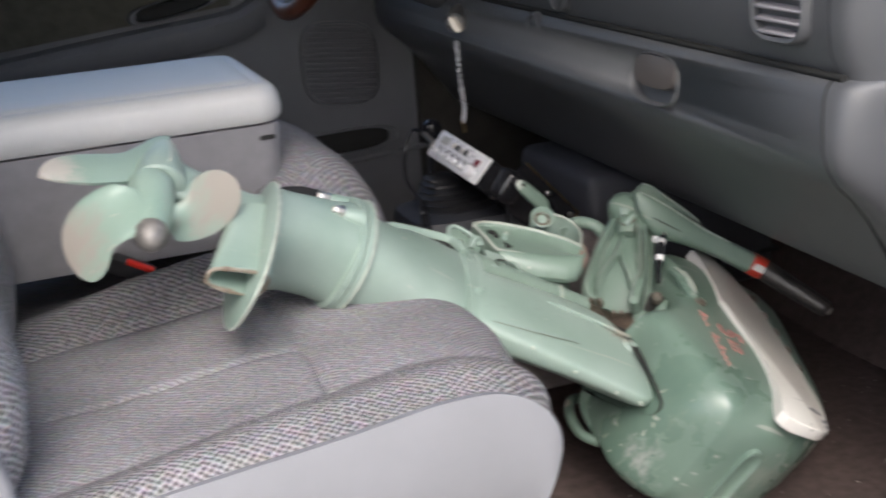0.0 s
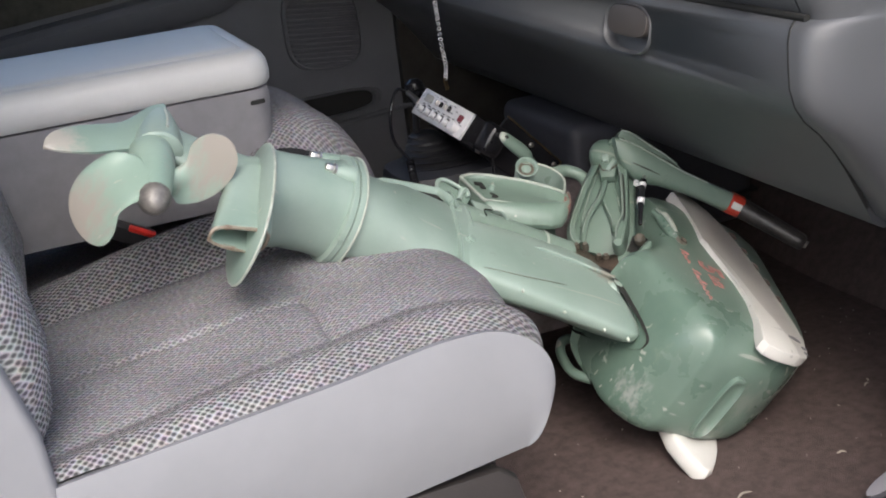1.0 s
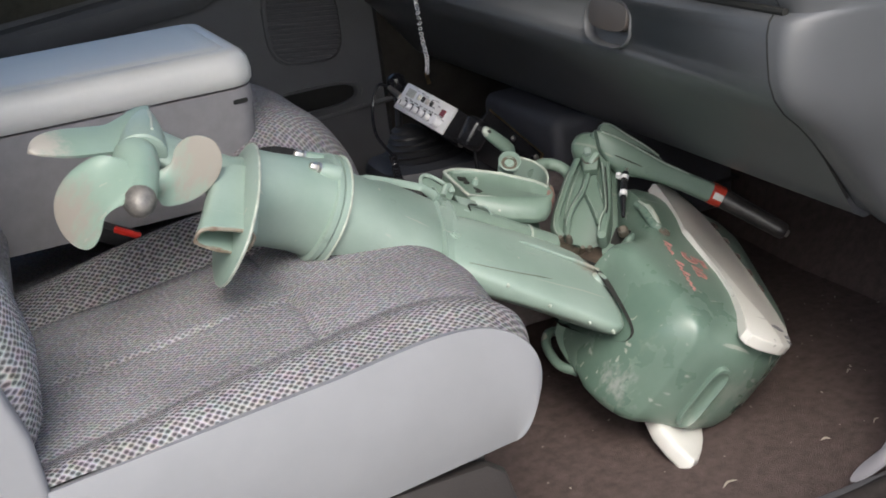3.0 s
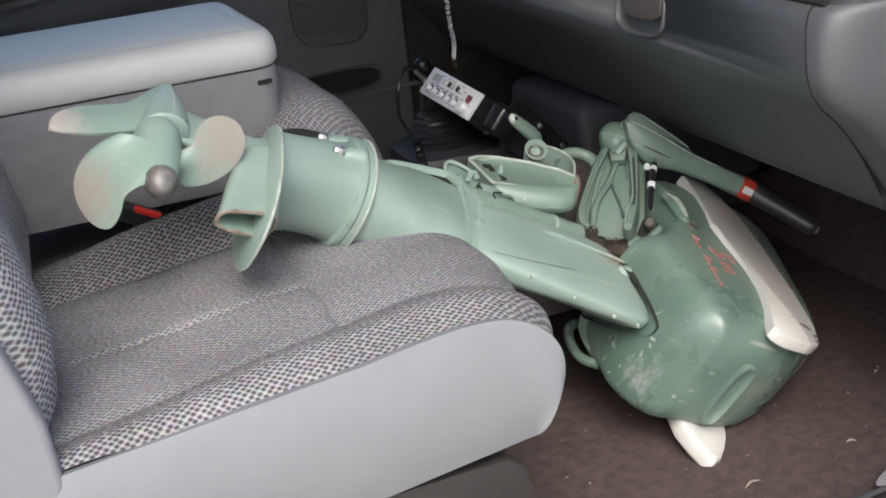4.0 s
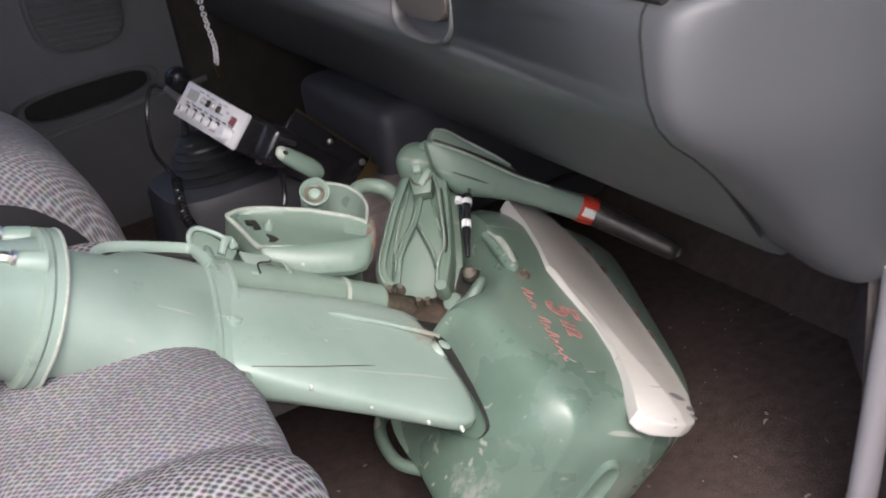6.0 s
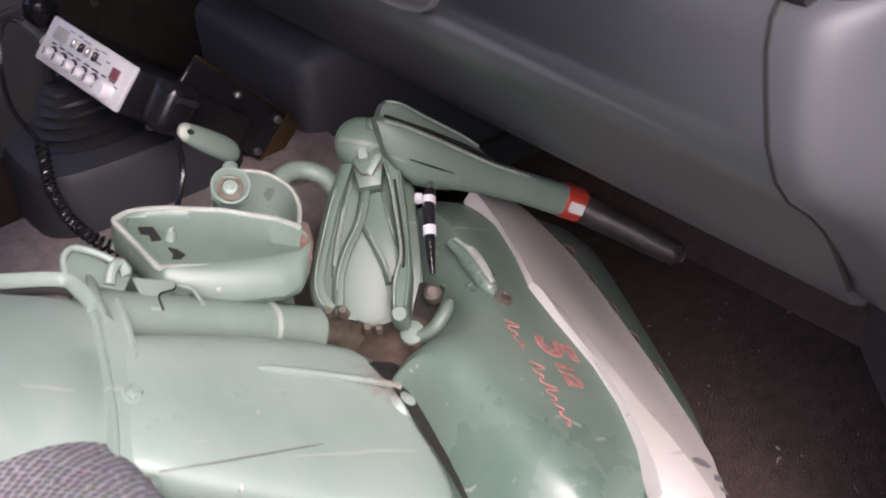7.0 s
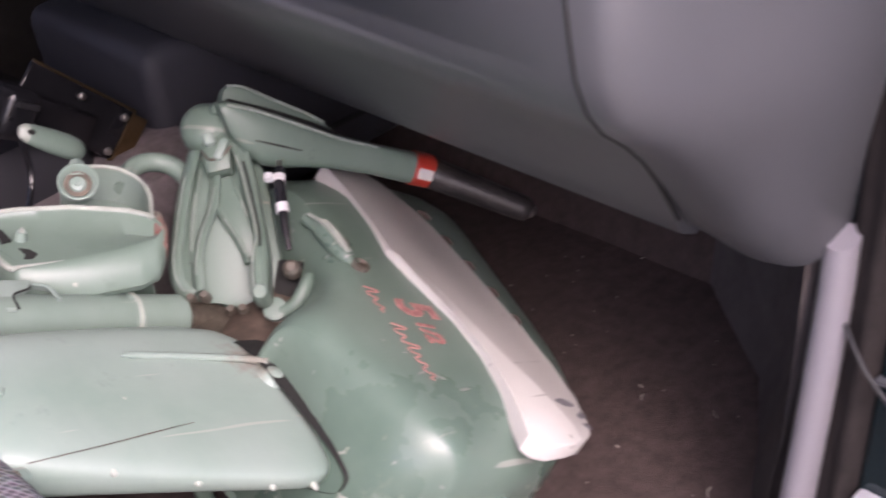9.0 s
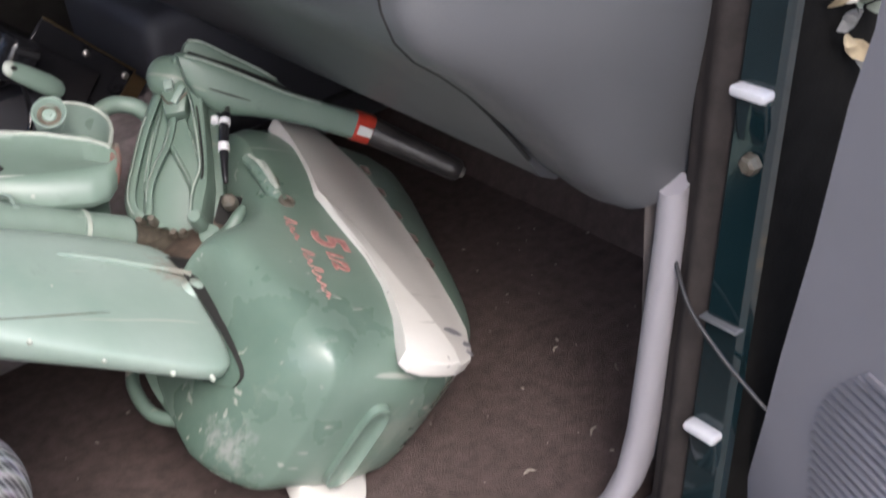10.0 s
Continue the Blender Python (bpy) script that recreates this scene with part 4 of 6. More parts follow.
CENTRE_NOSE = [(-0.30, 0.26), (-0.1, 0.275), (0.08, 0.33), (0.16, 0.43), (0.215, 0.446), (0.26, 0.432), (0.295, 0.402), (0.32, 0.36), (0.333, 0.31), (0.336, 0.26), (0.325, 0.21), (0.29, 0.18)]
centre = thing("centre_seat", "grey woven cloth centre seat with folded vinyl armrest console", "seat")
part("cushion", sheet(48, 30, lambda s, t: (along(CENTRE_NOSE, s).x - 0.03 * abs(2 * t - 1) ** 6, 1.045 + 0.36 * t, along(CENTRE_NOSE, s).y - 0.035 * abs(2 * t - 1) ** 5 + 0.003 * noise.noise(Vector((s * 9, t * 5, 1))))), CLOTH_FINE, centre)
part("cushion_side", sheet(30, 6, lambda s, t: (along(CENTRE_NOSE, s).x - 0.03, 1.046, along(CENTRE_NOSE, s).y - 0.035 + (0.17 - along(CENTRE_NOSE, s).y) * t)), BLACK, centre)
part("plinth", box((0.5, 0.32, 0.14), (0.02, 1.22, 0.14), 0.01), BLACK, centre)
console = part("armrest_body", loft([[(-0.17 + px, 1.20 + py, z) for px, py in rounded(0.722 - q, 0.30 - q, 0.03, 5)] for z, q in ((0.34, 0.03), (0.36, 0.018), (0.42, 0.008), (0.48, 0.0), (0.4915, 0.002))]), SIDE_CLOTH, centre, "padded grey console side")
LID = [(0.4945, 0.004), (0.5, -0.004), (0.512, -0.006), (0.526, -0.002), (0.535, 0.008), (0.5405, 0.024), (0.542, 0.045), (0.5405, 0.052), (0.5435, 0.062), (0.5445, 0.10)]
lid = part("armrest_lid", loft([[(-0.17 + px, 1.20 + py, z) for px, py in rounded(0.725 - q, 0.302 - q, max(0.012, 0.034 - q / 3), 6)] for z, q in LID]), VINYL_ARM, centre, "pale blue-grey vinyl armrest lid")
part("stain", slab(rounded(0.02, 0.006, 0.002, 3), 0, 0.0006), DARK, console, m=pose(0.168, 1.0503, 0.476, 90, 0, 8))
# seat belt buckle in the gap between the seats
buckle = thing("seat_belt_buckle", "black seat belt buckle with a red release button between seats", "seat belt buckle", pose(-0.02, 1.03, 0.345, 20, 25, -20))
part("shell", box((0.054, 0.016, 0.026), (0, 0, 0), 0.005, 2), BLACK, buckle)
part("release_button", box((0.034, 0.007, 0.008), (0.010, -0.004, 0.0125), 0.002, 2), RED_PLASTIC, buckle, "red release button")

driver = thing("driver_seat", "grey woven cloth driver seat beyond the armrest", "seat")
part("cushion", sheet(30, 20, lambda s, t: (along(NOSE, s).x, 1.42 + 0.48 * t, along(NOSE, s).y + pad_height(0.508 + 0.52 * t, along(NOSE, s).x))), CLOTH_SEAT, driver)
part("plinth", box((0.44, 0.42, 0.2), (0.0, 1.66, 0.1), 0.02), BLACK, driver)
back_rest("backrest", 1.42, 1.90, CLOTH_BACK, driver)

# ---------------------------------------------------------------- litter on the carpet
random.seed(4)
LITTER = material("dry_straw", (0.30, 0.26, 0.21), 0.8, vary=0.3, scale=50)
crumbs = bmesh.new()
for i in range(80):
    x, y = random.uniform(0.28, 1.05), random.uniform(0.55, 1.0)
    if y < 0.56 + 0.45 * max(0, x - 0.80):
        continue
    big = random.random() ** 4
    box((0.0012 + 0.004 * big, 0.0010 + 0.0012 * big, 0.0008), (0, 0, 0), bm=crumbs, m=pose(x, y, 0.0025, random.uniform(-10, 10), random.uniform(-10, 10), random.uniform(0, 180)))
tagged(part("floor_crumbs", crumbs, LITTER, smooth=False), "pale crumbs and grit scattered on the carpet", "crumbs", kind="stuff")
for x, y, l, a in ((0.565, 0.585, 0.024, 12), (0.884, 0.654, 0.012, 60), (0.862, 0.721, 0.010, 20), (0.80, 0.60, 0.014, 25), (0.72, 0.60, 0.012, -20)):
    tagged(part("leaf_scrap", tube(smooth_path([(-l / 2, 0, 0), (0, l * 0.12, 0.002), (l / 2, -l * 0.05, 0.001)], 4), [0.0004, 0.0008, 0.0012, 0.0015, 0.0013, 0.0011, 0.0012, 0.0007, 0.0003], 6, flat=0.35), LITTER, m=pose(x, y, 0.004, 0, 0, a)), "pale dry leaf scrap on the brown carpet", "leaf scrap", "leaf scraps")

# dry leaves lying on the ground beside the truck
LEAF = material("dry_leaf", (0.30, 0.20, 0.10), 0.8, vary=0.4, scale=3, second=(0.42, 0.36, 0.24))
leaves = bmesh.new()
for i in range(420):
    x, y = random.uniform(1.2, 4.2), random.uniform(-0.6, 1.2)
    r, a = random.uniform(0.025, 0.06), random.uniform(0, 360)
    mm = pose(x, y, -0.69 + random.uniform(0, 0.03), random.uniform(-30, 30), random.uniform(-30, 30), a)
    ring = [leaves.verts.new(mm @ Vector((r * px, 0.55 * r * py * (1 - 0.4 * px), 0.2 * r * px * px))) for px, py in oval(0, 0, 1, 1, 8, 1.6)]
    tip = leaves.verts.new(mm @ Vector((0, 0, -0.004)))
    for k in range(8):
        leaves.faces.new((ring[k], ring[(k + 1) % 8], tip))
tagged(part("leaf_litter", leaves, LEAF, smooth=False), "dry brown leaves scattered on the gravel", "leaf litter", kind="stuff")

# ---------------------------------------------------------------- outboard motor, built along its own axes: leg (u), aft (a), side (s)
MOTOR = Matrix(((0.85892, -0.16759, 0.48390, 0.356), (0.01213, -0.93801, -0.34639, 0.836), (-0.51196, -0.30340, 0.80365, 0.299), (0, 0, 0, 1)))
motor = thing("outboard_motor", "old green outboard motor with white trim lying across seat and floor", "outboard motor", MOTOR)


def ring_u(u, a0, a1, s0, s1, n=32, power=2.6, rake=0.0):
    """A section across the leg."""
    return [(u + rake * p[0], p[0], p[1]) for p in oval((a0 + a1) / 2, (s0 + s1) / 2, (a1 - a0) / 2, (s1 - s0) / 2, n, power)]


def frame_of(o, x, y):
    """A frame from a place and two directions."""
    x = Vector(x).normalized()
    y = Vector(y)
    y = (y - y.dot(x) * x).normalized()
    return Matrix.Translation(o) @ Matrix((x, y, x.cross(y))).transposed().to_4x4()


def bolt(parent, p, x, y, r=0.007, h=0.006, mat=None):
    """A hexagon head on a washer, its axis square to x and y."""
    bm = loft([[(px, py, z) for px, py in oval(0, 0, q, q, 6)] for z, q in ((0.001, r), (h, r), (h * 1.25, r * 0.75))])
    loft([[(px, py, z) for px, py in oval(0, 0, q, q, 14)] for z, q in ((-0.002, r * 1.4), (0.001, r * 1.4), (0.0015, r * 1.2))], bm=bm)
    return part("bolt", bm, mat or METAL, parent, m=frame_of(p, x, y))


# lower leg: waist between plate and flange, then the long tapering tube
leg = part("lower_leg", loft([ring_u(u, a0, a1, s0, s1, rake=rk) for u, a0, a1, s0, s1, rk in (
    (-0.282, -0.032, 0.105, -0.060, 0.036, -0.13), (-0.262, -0.033, 0.082, -0.062, 0.036, -0.12), (-0.24, -0.037, 0.066, -0.064, 0.037, -0.10), (-0.21, -0.045, 0.056, -0.067, 0.038, -0.06), (-0.188, -0.056, 0.055, -0.070, 0.040, -0.04),
    (-0.166, -0.050, 0.056, -0.064, 0.035, -0.05), (-0.15, -0.053, 0.057, -0.060, 0.031, -0.08), (-0.125, -0.060, 0.057, -0.058, 0.027, -0.10), (-0.108, -0.076, 0.056, -0.056, 0.023, -0.12), (-0.09, -0.085, 0.056, -0.055, 0.019, -0.13), (-0.06, -0.089, 0.056, -0.054, 0.015, -0.15), (-0.018, -0.091, 0.060, -0.052, 0.010, -0.15), (-0.012, -0.055, 0.062, -0.052, 0.004, -0.15))]), GREEN_LEG, motor)
PR = -0.13
plate = part("cavitation_plate", loft([ring_u(u, a0, a1, s0, s1, n=48, power=2.3, rake=PR) for u, a0, a1, s0, s1 in (
    (-0.293, -0.034, 0.168, -0.070, 0.045), (-0.2915, -0.037, 0.171, -0.073, 0.048), (-0.2885, -0.037, 0.171, -0.073, 0.048), (-0.287, -0.033, 0.167, -0.069, 0.044))]), GREEN_LEG, motor)
edge = ring_u(-0.290, -0.0372, 0.1712, -0.0732, 0.0482, n=48, power=2.3, rake=PR)
part("lit_rubbed_edge", tube(edge + [edge[0]], 0.0017, 6), RIM_EDGE, plate, "rubbed pale plate edge")
FR = -0.04
flange = part("flange", loft([ring_u(u, a0, a1, s0, s1, n=48, power=2.2, rake=FR) for u, a0, a1, s0, s1 in (
    (-0.190, -0.070, 0.061, -0.075, 0.041), (-0.188, -0.074, 0.065, -0.078, 0.044), (-0.182, -0.074, 0.065, -0.078, 0.044), (-0.1815, -0.071, 0.062, -0.075, 0.041), (-0.1805, -0.071, 0.062, -0.075, 0.041), (-0.180, -0.074, 0.065, -0.079, 0.045), (-0.173, -0.074, 0.065, -0.079, 0.045), (-0.171, -0.070, 0.061, -0.074, 0.041))]), GREEN_LEG, motor)
edge = ring_u(-0.172, -0.0742, 0.0652, -0.0792, 0.0452, n=48, power=2.2, rake=FR)
part("lit_rubbed_edge", tube(edge + [edge[0]], 0.0016, 6), RIM_EDGE, flange, "rubbed pale flange edge")
for a, s in ((0.010, 0.037), (-0.052, 0.014)):
    lug = part("lug", tube([(-0.222 + FR * a, a, s - 0.004), (-0.206 + FR * a, a, s), (-0.188 + FR * a, a, s + 0.002)], [0.003, 0.010, 0.0115], 14), GREEN_LEG, flange)
    bolt(lug, (-0.214 + FR * a, a, s + 0.003), (0, 1, 0), (0, 0, -1), 0.005, 0.008, METAL)
# gear case: strut, torpedo with a swept skeg, exhaust snout
part("strut", loft([[(u, p[0], p[1]) for p in oval((a0 + a1) / 2, s0, (a1 - a0) / 2, h, 28, 2.1)] for u, a0, a1, h, s0 in ((-0.405, -0.058, 0.014, 0.012, -0.010), (-0.37, -0.044, 0.022, 0.013, -0.010), (-0.33, -0.034, 0.038, 0.016, -0.010), (-0.30, -0.030, 0.058, 0.022, -0.010), (-0.285, -0.030, 0.09, 0.034, -0.010))]), GREEN_LEG, motor)
part("gear_case", loft([[(-0.401 - 0.09 * a + px, a, -0.010 + ps) for px, ps in oval(0, 0, r, r, 28)] for a, r in ((-0.090, 0.001), (-0.088, 0.004), (-0.080, 0.0085), (-0.065, 0.0135), (-0.045, 0.0190), (-0.02, 0.0245), (0.0, 0.0270), (0.014, 0.0275), (0.016, 0.025))]), GREEN_LEG, motor)
skeg_lead = smooth_path([(-0.393, -0.090, 0), (-0.408, -0.078, 0), (-0.423, -0.054, 0), (-0.441, -0.028, 0), (-0.466, -0.010, 0), (-0.490, 0.006, 0), (-0.509, 0.024, 0), (-0.5175, 0.040, 0), (-0.5185, 0.052, 0)], 4)
skeg_trail = smooth_path([(-0.396, 0.006, 0), (-0.415, 0.014, 0), (-0.432, 0.024, 0), (-0.448, 0.034, 0), (-0.466, 0.046, 0), (-0.482, 0.053, 0), (-0.496, 0.0565, 0), (-0.508, 0.0575, 0), (-0.517, 0.054, 0)], 4)
skeg_rings = []
for k, (p, q) in enumerate(zip(skeg_lead, skeg_trail)):
    half = 0.0062 * (1 - 0.6 * k / (len(skeg_lead) - 1)) + 0.012 * max(0.0, 1 - k / 11) ** 2
    lean = -0.010 - 0.012 * (k / (len(skeg_lead) - 1)) ** 2
    skeg_rings.append([(p.x + (q.x - p.x) * f, p.y + (q.y - p.y) * f, lean + side * half * max(0.12, math.sin(math.pi * (0.06 + 0.88 * f))) ** 0.6) for side, fs in ((1, (0.0, 0.04, 0.15, 0.35, 0.6, 0.85, 1.0)), (-1, (1.0, 0.85, 0.6, 0.35, 0.15, 0.04, 0.0))) for f in fs])
skeg = part("skeg", loft(skeg_rings), PROP_PAINT, motor, "worn green skeg rubbed bare at its tip")
part("casting_seam", tube([(-0.393, -0.089, -0.006), (-0.3945, -0.062, 0.0045), (-0.397, -0.03, 0.0128), (-0.4005, 0.0, 0.0172)], 0.0020, 6), RIM_EDGE, skeg, "pale casting seam")
snout = bmesh.new()


def snout_ring(u, a, hu, hs, wedge):
    """A flattened opening, taller beside the plate than at its free end."""
    return [(u + px, a - 0.22 * px, -0.004 + ps * (1 + wedge * px / hu)) for px, ps in oval(0, 0, hu, hs, 32, 3.6)]


rings = [snout_ring(*v) for v in ((-0.296, 0.020, 0.028, 0.024, 0.1), (-0.306, 0.060, 0.030, 0.019, 0.14), (-0.316, 0.104, 0.031, 0.0165, 0.18), (-0.324, 0.138, 0.033, 0.0155, 0.20))]
rings += [snout_ring(*v) for v in ((-0.325, 0.141, 0.0285, 0.0112, 0.22), (-0.318, 0.114, 0.0265, 0.0100, 0.2), (-0.306, 0.050, 0.024, 0.009, 0.15))]
loft(rings, bm=snout)
sn = part("exhaust_snout", snout, GREEN_LEG, motor, "hollow exhaust snout with bare rim")
lip = snout_ring(-0.325, 0.1402, 0.0308, 0.0134, 0.21)
part("bare_rim", tube(lip + [lip[0]], [0.0021 + 0.0009 * math.sin(2.7 * k) * math.sin(1.3 * k + 1) for k in range(len(lip) + 1)], 6), material("chipped_brown_rim", (0.30, 0.27, 0.22), 0.6, vary=0.5, scale=70, second=(0.13, 0.09, 0.06), coverage=0.45), sn, "chipped brownish bare rim")
part("soot", loft([snout_ring(-0.310 + k, 0.080 - 3 * k, 0.0255, 0.0096, 0.18) for k in (0.0, 0.002)]), GREASE, sn)

# propeller: two broad worn ears on a thick tapering hub
HUB = Vector((-0.410, 0.0, -0.010))
prop = part("propeller", loft([[(HUB.x + px, a, HUB.z + ps) for px, ps in oval(0, 0, r, r, 30)] for a, r in ((0.012, 0.020), (0.020, 0.0235), (0.035, 0.0250), (0.055, 0.0232), (0.075, 0.0205), (0.090, 0.0185), (0.100, 0.0172), (0.101, 0.015))]), PROP_PAINT, motor, "worn green two-bladed propeller")
part("nut", loft([[(HUB.x + px, a, HUB.z + ps) for px, ps in oval(0, 0, r, r, 20)] for a, r in ((0.099, 0.0172), (0.106, 0.0172), (0.115, 0.0135), (0.121, 0.008), (0.124, 0.002))]), material("dull_bare_metal", (0.17, 0.16, 0.15), 0.45, 0.4, vary=0.4, scale=80), prop, "dull grey cone nut")


def blade(angle, pitch, reach, tall, wide, ax0, rake, skew, curl, root):
    """One ear: a round blade at a pitch, swept and cupped, thickening into the hub."""
    rings = []
    nr, nc = 26, 20
    low = 0.012
    for i in range(nr + 1):
        q = i / nr
        x = low + (reach + tall - 0.0004 - low) * (1 - (1 - q) ** 1.4)
        k = (x - reach) / tall
        ear = wide * math.sqrt(max(0.0, 1 - k * k)) if k > -1 else 0.0
        half = ear if k > 0 else max(ear, wide * root * 1.0)
        row = []
        for side in (1, -1):
            for j in range(nc + 1):
                v = (-1 + 2 * j / nc) * side
                t = v * half
                ax = ax0 + t * math.sin(pitch) + rake * (x - reach) + curl * t * t / 0.05
                phi = angle + (t * math.cos(pitch) + skew * (x - reach)) / max(0.045, x)
                n = side * (0.0008 + 0.0026 * (1 - 0.7 * q) * (1 - v * v) + 0.017 * max(0.0, 1 - (x - low) / 0.034) ** 2 * math.sqrt(1 - v * v))
                c, s = math.cos(phi), math.sin(phi)
                row.append((HUB.x + x * c + n * math.sin(pitch) * s, ax + n * math.cos(pitch), HUB.z + x * s - n * math.sin(pitch) * c))
        rings.append(row)
    return loft(rings)


for spec in ((3.7317, 0.8584, 0.0569, 0.0357, 0.0434, 0.0715, 0.056, 0.8103, 0.4613, 0.85), (6.6609, -0.1531, 0.0586, 0.0308, 0.0386, 0.0525, -0.0732, 0.6648, -0.0061, 0.7)):
    part("blade", blade(*spec), PROP_PAINT, prop)

# upper leg cover: broad casting running under the cowl
def leg_section(a0, a1, s0, s1, thin, n=48, power=3.4, grow=0.0):
    """The leg's section: deep in front, thin along the aft edge."""
    out = []
    for a, s in oval((a0 + a1) / 2, (s0 + s1) / 2, (a1 - a0) / 2, (s1 - s0) / 2, n, power):
        t = max(0.0, min(1.0, ((a - a0) / (a1 - a0) - 0.30) / 0.70))
        k = 1 - thin * t * (1 - 0.024 / (s1 - s0))
        out.append((a, s1 - (s1 - s) * k))
    if grow:
        ca, cs = sum(p[0] for p in out) / n, sum(p[1] for p in out) / n
        ring = []
        for k in range(n):
            tx, ty = out[(k + 1) % n][0] - out[k - 1][0], out[(k + 1) % n][1] - out[k - 1][1]
            l = math.hypot(tx, ty) or 1.0
            ring.append((out[k][0] + grow * ty / l, out[k][1] - grow * tx / l))
        out = ring
    return out


cover = part("leg_cover", loft([[(u + rk * a, a, s) for a, s in leg_section(a0, a1, s0, s1, th, 48, pw)] for u, a0, a1, s0, s1, th, pw, rk in (
    (-0.012, -0.060, 0.060, -0.056, 0.012, 0.3, 3.0, -0.15), (0.0, -0.060, 0.066, -0.058, 0.017, 0.45, 3.2, -0.1), (0.04, -0.060, 0.082, -0.060, 0.020, 0.75, 3.6, -0.05), (0.10, -0.059, 0.100, -0.062, 0.023, 0.95, 4.0, 0.0), (0.15, -0.058, 0.111, -0.064, 0.025, 1.0, 4.0, 0.0), (0.178, -0.056, 0.115, -0.064, 0.0245, 1.0, 3.8, 0.03), (0.191, -0.054, 0.1145, -0.063, 0.024, 1.0, 3.8, 0.04), (0.199, -0.050, 0.111, -0.063, 0.0235, 1.0, 3.7, 0.05), (0.205, -0.046, 0.105, -0.062, 0.023, 1.0, 3.6, 0.05), (0.209, -0.042, 0.095, -0.061, 0.0225, 1.0, 3.4, 0.05), (0.24, -0.034, 0.088, -0.060, 0.021, 1.0, 3.4, 0.1))]), GREEN_LEG, motor, m=Matrix.Translation((-0.008, 0.009, 0)))
part("ridge", tube(smooth_path([(0.09, -0.012, 0.0225), (0.14, -0.006, 0.0245), (0.19, 0.002, 0.0262), (0.205, 0.006, 0.026)]), [0.001] + [0.0045] * 17 + [0.006], 10, flat=0.7), GREEN_LEG, cover)
part("crack_line", tube(smooth_path([(-0.014, 0.075, 0.0213), (0.043, 0.067, 0.0216), (0.115, 0.057, 0.0230), (0.195, 0.050, 0.0233)]), 0.0004, 5), OILY, cover)
part("knob", loft([[(0.206 + px, 0.020 + pa, s) for px, pa in oval(0, 0, r, r, 20)] for s, r in ((0.005, 0.014), (0.018, 0.0145), (0.025, 0.012), (0.0285, 0.007), (0.0295, 0.002))]), GREEN_LEG, cover)
for u, a in ((0.045, 0.0825), (0.10, 0.0995), (0.155, 0.1125), (0.19, 0.118)):
    part("rivet", loft([[(u + px, a + d, 0.011 + ps) for px, ps in oval(0, 0, r * 0.6, r * 0.6, 10)] for d, r in ((-0.004, 0.004), (0.001, 0.0038), (0.0025, 0.002))]), RIM_EDGE, cover)
gap_bm = bmesh.new()
inner_gap = leg_section(-0.036, 0.088, -0.063, 0.021, 1.0, 48, 3.6, -0.002)
outer_gap = leg_section(-0.036, 0.122, -0.063, 0.026, 1.0, 48, 3.6, 0.0028)
loft([[(0.1965 + 0.10 * pa, pa, ps) for pa, ps in outer_gap], [(0.225 + 0.10 * pa, pa, ps) for pa, ps in outer_gap], [(0.225 + 0.10 * pa, pa, ps) for pa, ps in inner_gap], [(0.1995 + 0.10 * pa, pa, ps) for pa, ps in inner_gap]], bm=gap_bm, cap=False)
part("gap_seal", gap_bm, DARK, cover, "dark gap round the leg end")
# strap with bolt round leg and swivel tube, its edges pressed up
strap = part("strap", loft([ring_u(u, -0.096, a1, s0, s1, n=44, power=3.0, rake=-0.15) for u, a1, s0, s1 in ((-0.030, 0.075, -0.060, 0.011), (-0.0285, 0.0775, -0.063, 0.0145), (-0.026, 0.0775, -0.063, 0.0145), (-0.0245, 0.0765, -0.062, 0.013), (-0.0085, 0.0795, -0.063, 0.0145), (-0.007, 0.081, -0.0645, 0.0165), (-0.0045, 0.081, -0.0645, 0.0165), (-0.003, 0.0785, -0.062, 0.013))]), GREEN_LEG, motor)
bolt(strap, (-0.015, 0.017, 0.0140), (1, 0, 0), (0, 1, 0), 0.0055, 0.004, GREEN_LEG)
part("strap_end", box((0.024, 0.012, 0.026), (-0.024, 0.078, -0.006), 0.004, 2), GREEN_LEG, strap)
part("end_screw", tube([(-0.026, 0.080, 0.004), (-0.026, 0.083, 0.010)], [0.005, 0.004], 8), RUSTY, strap)

# swivel tube, flat loop and clips in front of the leg
SW = -0.079
swivel = part("swivel_tube", loft([[(u, SW + pa, -0.012 + ps) for pa, ps in oval(0, 0, r, r, 24)] for u, r in ((-0.012, 0.019), (0.0, 0.0195), (0.135, 0.0195), (0.136, 0.0208), (0.142, 0.0208), (0.143, 0.0195), (0.185, 0.0195), (0.188, 0.017))]), GREEN_PART, motor)
part("collar_mark", loft([[(u, SW + pa, -0.012 + ps) for pa, ps in oval(0, 0, 0.0214, 0.0214, 24)] for u in (0.1370, 0.1410)]), RIM_EDGE, swivel)
part("swivel_end", loft([[(u, SW + pa, -0.012 + ps) for pa, ps in oval(0, 0, r, r, 18)] for u, r in ((0.186, 0.013), (0.215, 0.013))]), GREASE, swivel)
loop_path = smooth_path([(-0.121, -0.052, -0.010), (-0.120, -0.072, -0.009), (-0.112, -0.086, -0.008), (-0.098, -0.0925, -0.006), (-0.06, -0.097, -0.002), (-0.034, -0.0985, 0.001), (-0.024, -0.094, 0.004), (-0.021, -0.078, 0.010), (-0.019, -0.062, 0.013)], 5)
part("loop", tube(loop_path, 0.0030, 10, flat=2.0), GREEN_LEG, swivel, "flat bent loop")
